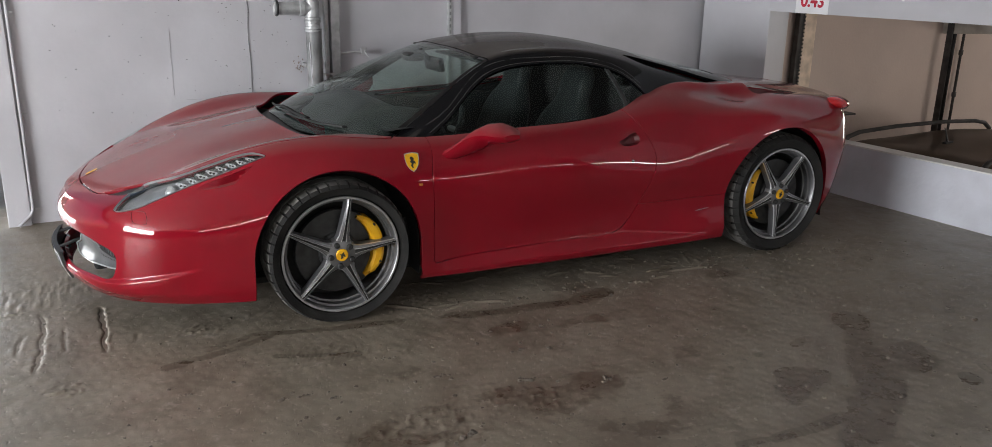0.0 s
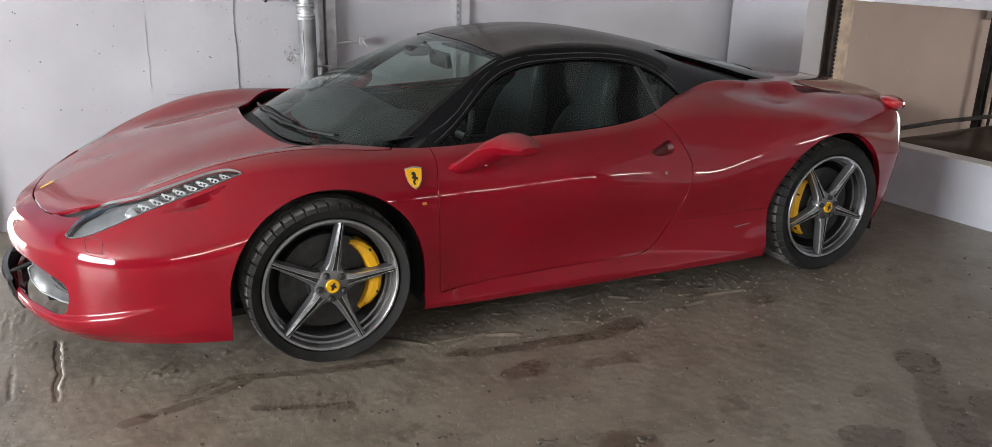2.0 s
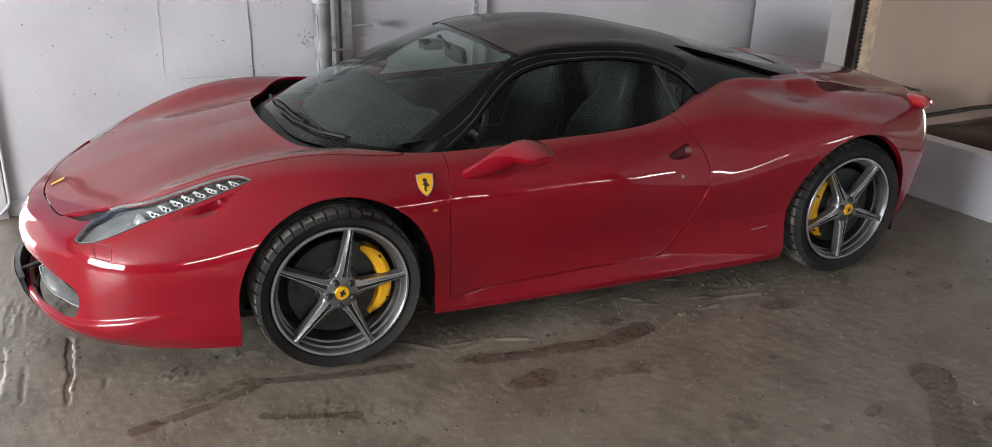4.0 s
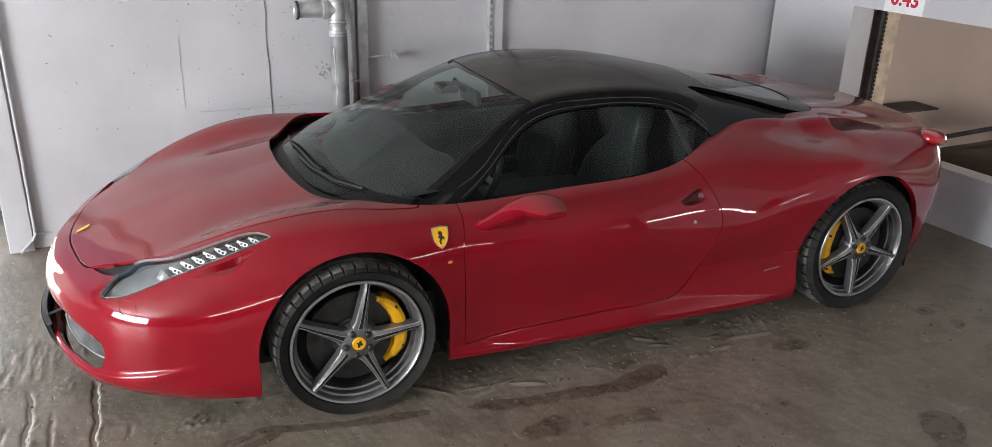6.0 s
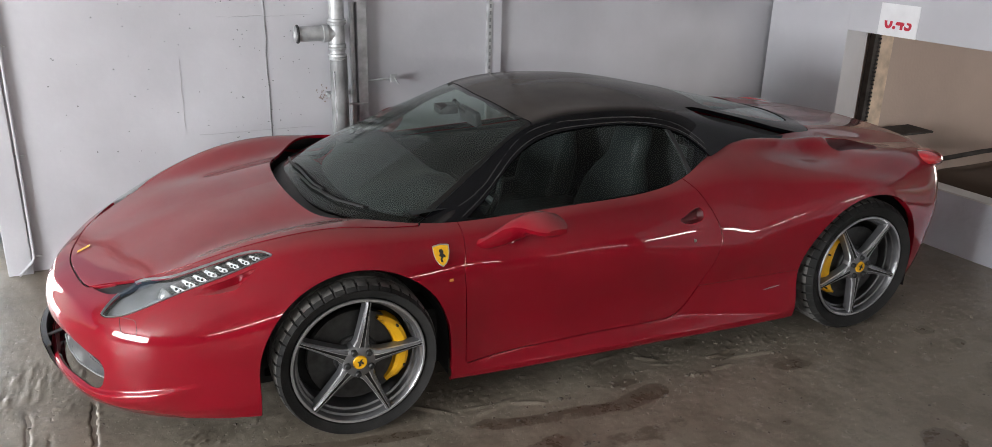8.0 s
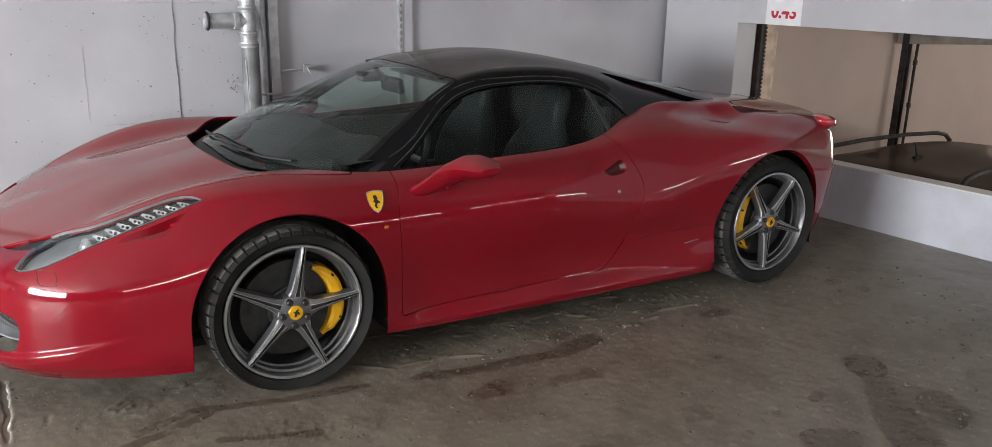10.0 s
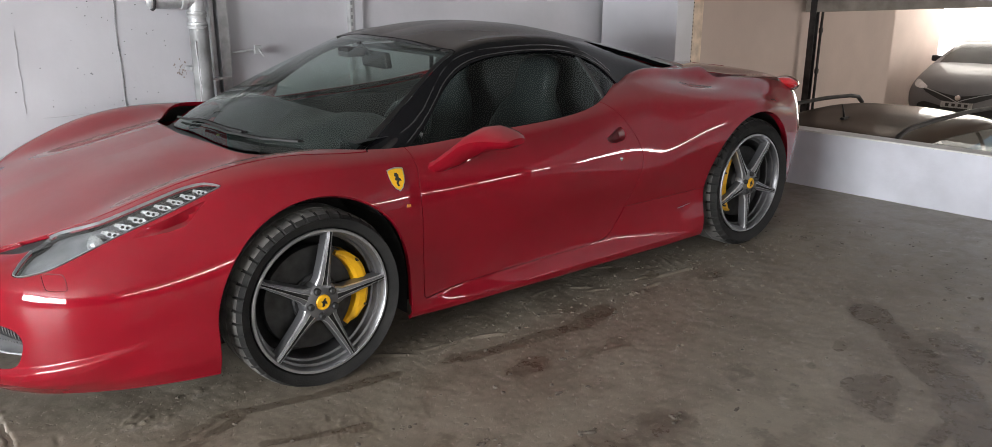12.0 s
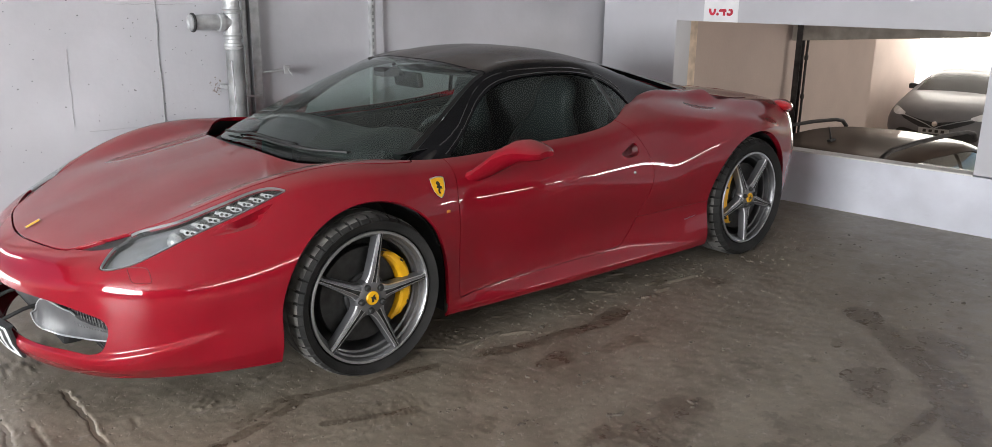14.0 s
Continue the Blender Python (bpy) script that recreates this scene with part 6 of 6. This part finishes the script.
w_skin, _ = loft(W_LINES, step=0.06, k_step=0.06)
skin_part("body", w_skin, WAGON, wagon, 0, 0.0, rim=False)
gx = (4.52, 4.75, 5.3, 6.0, 6.6, 7.0, 7.5, 7.9)
top = [z + Z0 for z in (1.10, 1.41, 1.505, 1.525, 1.505, 1.45, 1.23, 1.0)]
ez = [z + Z0 for z in (1.06, 1.35, 1.445, 1.46, 1.44, 1.38, 1.17, 0.97)]
ew = (0.60, 0.62, 0.64, 0.65, 0.645, 0.63, 0.68, 0.74)
bw = (0.74, 0.80, 0.84, 0.86, 0.86, 0.86, 0.85, 0.82)
bz = [z + Z0 for z in (0.95, 0.96, 0.96, 0.95, 0.95, 0.94, 0.93, 0.92)]
w_g, w_k = loft([[(x, 0, t) for x, t in zip(gx, top)], [(x, w * 0.62, t - (t - e) * 0.25) for x, w, t, e in zip(gx, ew, top, ez)], [(x, w, e) for x, w, e in zip(gx, ew, ez)], [(x, w, b) for x, w, b in zip(gx, bw, bz)]], ends=(False, False), step=0.04, k_step=0.03)
pane_rule = inside([(4.95, 0.98 + Z0), (4.98, 1.30 + Z0), (5.2, 1.400 + Z0), (6.0, 1.425 + Z0), (6.6, 1.405 + Z0), (6.95, 1.33 + Z0), (7.35, 1.06 + Z0), (7.4, 0.98 + Z0), (6.2, 0.98 + Z0)], (0, 2), count=120)
w_panes, w_g = w_g.split(lambda v: np.where(v[:, 6] > w_k[3] + 0.02, pane_rule(v), -1))
w_screen, w_g = w_g.split(lambda v: np.where(v[:, 6] < w_k[3] - 0.03, v[:, 0] - 7.02, -1))
skin_part("roof", w_g, WAGON, wagon, 0, 0.015)
skin_part("windscreen", w_screen, WARMGLASS, wagon, 0, 0.0, rim=False)
for side in (-1, 1):
    rest = w_panes
    for cut_x in (5.62, 6.30):
        pane, rest = rest.panel(lambda v: cut_x - v[:, 0], 0.07)
        skin_part("side_pane", pane, WARMGLASS, wagon, side, 0.0, lift=-0.008, rim=False)
    skin_part("side_pane", rest, WARMGLASS, wagon, side, 0.0, lift=-0.008, rim=False)
    lift = 0.0 if side > 0 else 0.035
    rail_pts = [(4.93, side * 0.645, 0.185), (4.99, side * 0.645, 0.235), (5.12, side * 0.645, 0.268), (5.6, side * 0.645, 0.290), (6.2, side * 0.645, 0.292), (6.65, side * 0.64, 0.275), (6.80, side * 0.64, 0.250), (6.88, side * 0.635, 0.19)]
    part("roof_rail", tube_bm([(x, y, z + 0.02 + lift) for x, y, z in rail_pts], 0.023, 10, flat=0.8), RUST, wagon, "dark roof rail", 60)
part("roof_aerial", tube_bm([(5.50, 0.07, 0.265), (5.47, 0.075, 0.355), (5.45, 0.08, 0.40)], [0.012, 0.006, 0.004], 8), TRIM, wagon, "short black roof aerial")
part("aerial_foot", tube_bm([(5.46, 0.07, 0.265), (5.56, 0.07, 0.275)], [0.02, 0.012], 8), TRIM, wagon)
part("floor_pan", box_bm(4.7, 8.6, -0.7, 0.7, -1.02, -0.96), DARK, wagon)
for x in (5.25, 7.95):
    for s in (-1, 1):
        simple_wheel(wagon, x, s * 0.80, -0.93, 0.31, 0.2)
for ob in wagon.children_recursive:
    if "pane" in ob.name or "windscreen" in ob.name:
        ob.visible_shadow = False

# silver saloon at the end of the lower level; built along -x, then turned to face the ramp
saloon = empty("saloon_car", "silver saloon car with a dark grille, parked at the bright end", "car")
S_LINES = [
    [(-2.30, 0, 0.80), (-2.0, 0, 0.92), (-1.5, 0, 1.0), (-0.95, 0, 1.05), (0, 0, 1.05), (1.5, 0, 1.08), (2.2, 0, 1.08), (2.35, 0, 1.0)],
    [(-2.34, 0, 0.76), (-2.1, 0.45, 0.86), (-1.5, 0.52, 0.99), (-0.95, 0.60, 1.03), (0, 0.6, 1.03), (1.5, 0.6, 1.07), (2.2, 0.5, 1.07), (2.38, 0, 0.97)],
    [(-2.37, 0, 0.70), (-2.12, 0.66, 0.78), (-1.5, 0.78, 0.93), (-0.95, 0.84, 0.98), (0, 0.86, 1.0), (1.5, 0.84, 1.02), (2.15, 0.68, 1.0), (2.40, 0, 0.9)],
    [(-2.40, 0, 0.52), (-2.14, 0.82, 0.56), (-1.5, 0.91, 0.66), (-0.95, 0.92, 0.68), (0, 0.92, 0.66), (1.5, 0.92, 0.68), (2.15, 0.78, 0.62), (2.45, 0, 0.55)],
    [(-2.36, 0, 0.22), (-2.1, 0.78, 0.22), (-1.5, 0.88, 0.2), (-0.95, 0.90, 0.2), (0, 0.90, 0.2), (1.5, 0.90, 0.2), (2.1, 0.74, 0.24), (2.38, 0, 0.24)],
]
s_skin, _ = loft(S_LINES, step=0.06, k_step=0.05)
grille_rule = inside([(-0.3, 0.575), (0.0, 0.60), (0.30, 0.645), (0.55, 0.68), (0.62, 0.665), (0.40, 0.56), (0.25, 0.50), (0, 0.49), (-0.3, 0.49)], (1, 2))
low_rule = inside([(-0.3, 0.42), (0.3, 0.42), (0.62, 0.44), (0.70, 0.34), (0.55, 0.27), (0, 0.26), (-0.3, 0.26)], (1, 2))
eye_rule = inside([(0.50, 0.70), (0.62, 0.76), (0.80, 0.80), (0.84, 0.77), (0.80, 0.70), (0.66, 0.67)], (1, 2))
front_only = lambda rule: (lambda v: np.where(v[:, 0] < -1.7, rule(v), -1))
parts_list = []
s_grille, s_skin = s_skin.split(front_only(grille_rule))
s_low, s_skin = s_skin.split(front_only(low_rule))
s_eye, s_skin = s_skin.split(front_only(eye_rule))
parts_list.append(skin_part("body", s_skin, SILVERCAR, saloon, 0, 0.02))
parts_list.append(skin_part("grille", s_grille, TRIM, saloon, 0, 0.0, "black grille", lift=-0.015, rim=False))
parts_list.append(skin_part("lower_grille", s_low, TRIM, saloon, 0, 0.0, "black lower grille", lift=-0.015, rim=False))
for side in (-1, 1):
    parts_list.append(skin_part("headlamp", s_eye, material("lamp_glass", (0.7, 0.72, 0.75), 0.15, coat=1), saloon, side, 0.0, "clear headlamp", lift=-0.004, rim=False))
sx = (-1.15, -0.75, -0.2, 0.3, 0.9, 1.4, 1.9)
stop = (0.98, 1.17, 1.38, 1.44, 1.42, 1.30, 1.08)
sez = (0.95, 1.12, 1.32, 1.38, 1.36, 1.24, 1.05)
sew = (0.78, 0.72, 0.62, 0.60, 0.60, 0.60, 0.62)
sbw = (0.84, 0.86, 0.88, 0.88, 0.88, 0.84, 0.74)
sbz = (0.93, 0.95, 0.97, 0.98, 1.0, 1.0, 1.0)
s_g, s_k = loft([[(x, 0, t) for x, t in zip(sx, stop)], [(x, w * 0.62, t - (t - e) * 0.25) for x, w, t, e in zip(sx, sew, stop, sez)], [(x, w, e) for x, w, e in zip(sx, sew, sez)], [(x, w, b) for x, w, b in zip(sx, sbw, sbz)]], ends=(False, False), step=0.05, k_step=0.04)
s_screen, s_g = s_g.split(lambda v: np.minimum(-0.22 - v[:, 0], s_k[3] - 0.05 - v[:, 6]))
s_side, s_g = s_g.split(lambda v: np.where(v[:, 6] > s_k[3] + 0.03, inside([(-0.75, 1.0), (-0.2, 1.28), (0.3, 1.33), (0.9, 1.31), (1.5, 1.1), (1.4, 1.02)], (0, 2))(v), -1))
parts_list.append(skin_part("roof", s_g, SILVERCAR, saloon, 0, 0.015))
parts_list.append(skin_part("windscreen", s_screen, material("dark_car_glass", (0.02, 0.02, 0.02), 0.25, vary=0.02, spec=0.1), saloon, 0, 0.0, rim=False))
for side in (-1, 1):
    parts_list.append(skin_part("side_pane", s_side, WARMGLASS, saloon, side, 0.0, lift=-0.006, rim=False))
    mm = box_bm(-0.42, -0.32, side * 0.93 - 0.09, side * 0.93 + 0.09, 0.98, 1.09, 0.03, 3)
    parts_list.append(part("door_mirror", mm, TRIM, saloon, "dark door mirror", 60))
    for n, x in enumerate((-1.45, 1.35)):
        simple_wheel(saloon, x, side * 0.82, 0.33, 0.33, 0.2)
part("cabin_block", box_bm(-0.6, 1.6, -0.7, 0.7, 0.3, 1.0, 0.05), DARK, saloon)
part("number_plate", box_bm(-2.42, -2.405, -0.25, 0.25, 0.40, 0.50, 0.003), SILVER, saloon, "pale number plate", 0)
for y in (-0.18, -0.08, 0.02, 0.12):
    part("plate_bar", box_bm(-2.423, -2.419, y, y + 0.055, 0.425, 0.475), BLACKINK, saloon, "", 0)
for side in (-1, 1):
    part("grille_bar", tube_bm([(-2.415, 0.0, 0.50), (-2.40, side * 0.12, 0.555), (-2.36, side * 0.35, 0.635), (-2.27, side * 0.58, 0.69)], 0.008, 6), SILVER, saloon, "silver bar over the grille")
part("emblem", revolve_bm([(0, -0.010), (0.045, -0.008), (0.055, 0.01)], (-2.40, 0, 0.575), "x", 24), CHROME, saloon, "round chrome emblem")
saloon.matrix_basis = pose(16.5, 3.0, -1.24, 0, 0, 9)

# ---- crumbs of mud and stone on the floor ----
rng = random.Random(11)
bm = bmesh.new()


def crumb(x, y, r):
    pts = []
    for k in range(6):
        a = k * math.pi / 3 + rng.uniform(-0.4, 0.4)
        pts.append((x + r * math.cos(a) * rng.uniform(0.7, 1.3), y + r * math.sin(a) * rng.uniform(0.7, 1.3)))
    base = [bm.verts.new((u, v, 0.002)) for u, v in pts]
    top = [bm.verts.new((x + (u - x) * 0.55, y + (v - y) * 0.55, 0.003 + r * rng.uniform(0.25, 0.6))) for u, v in pts]
    for k in range(6):
        bm.faces.new((base[k], base[(k + 1) % 6], top[(k + 1) % 6], top[k]))
    bm.faces.new(top)


for n in range(2200):
    zone = rng.random()
    if zone < 0.16:
        x, y = rng.gauss(-0.5, 0.35), rng.gauss(-0.8, 0.2)
    elif zone < 0.38:
        x, y = rng.uniform(0.3, 3.0), rng.gauss(-0.95, 0.16)
    elif zone < 0.46:
        x, y = rng.gauss(0.2, 0.3), rng.gauss(-2.1, 0.25)
    else:
        x, y = rng.uniform(-2.2, 3.8), rng.uniform(-3.2, -0.4)
    big = rng.random()
    crumb(x, y, rng.uniform(0.0012, 0.0036) if big < 0.965 else rng.uniform(0.005, 0.010))
for n in range(420):
    x, y = (rng.uniform(0.4, 3.2), rng.gauss(-0.98, 0.12)) if n < 80 else (rng.uniform(-1.0, 3.6), rng.uniform(-2.9, -1.0))
    crumb(x, y, rng.uniform(0.006, 0.014) if n < 130 else rng.uniform(0.004, 0.011))
tagged(part("floor_crumbs", bm, material("mud_crumbs", (0.105, 0.087, 0.070), 0.9, vary=0.3, scale=30, bump=0.3, bump_scale=300), None, "crumbs of dried mud and small stones on the floor", 0), "", "debris", "", "stuff")
for x, y, r in ((-0.43, -1.55, 0.020), (-0.35, -1.56, 0.018), (-0.24, -1.62, 0.018), (0.04, -1.37, 0.020), (0.21, -1.62, 0.022), (0.12, -2.09, 0.035), (-0.76, -1.36, 0.014), (0.84, -1.34, 0.016), (1.02, -2.02, 0.016), (0.81, -1.92, 0.026), (0.50, -1.79, 0.028), (1.57, -1.04, 0.030), (0.62, -1.53, 0.018), (1.32, -0.92, 0.02), (2.0, -0.95, 0.022)):
    bm = bmesh.new()
    lean = rng.uniform(-0.5, 0.3)
    for k in range(9):
        along = rng.gauss(0, r * 0.9)
        crumb(x + along, y + along * lean + rng.gauss(0, r * 0.25), r * rng.uniform(0.22, 0.5))
    tagged(part("mud_clod", bm, bpy.data.materials["mud_crumbs"], None, "crumbled clod of dried mud on the floor", 0), "", "clod", "mud clods")
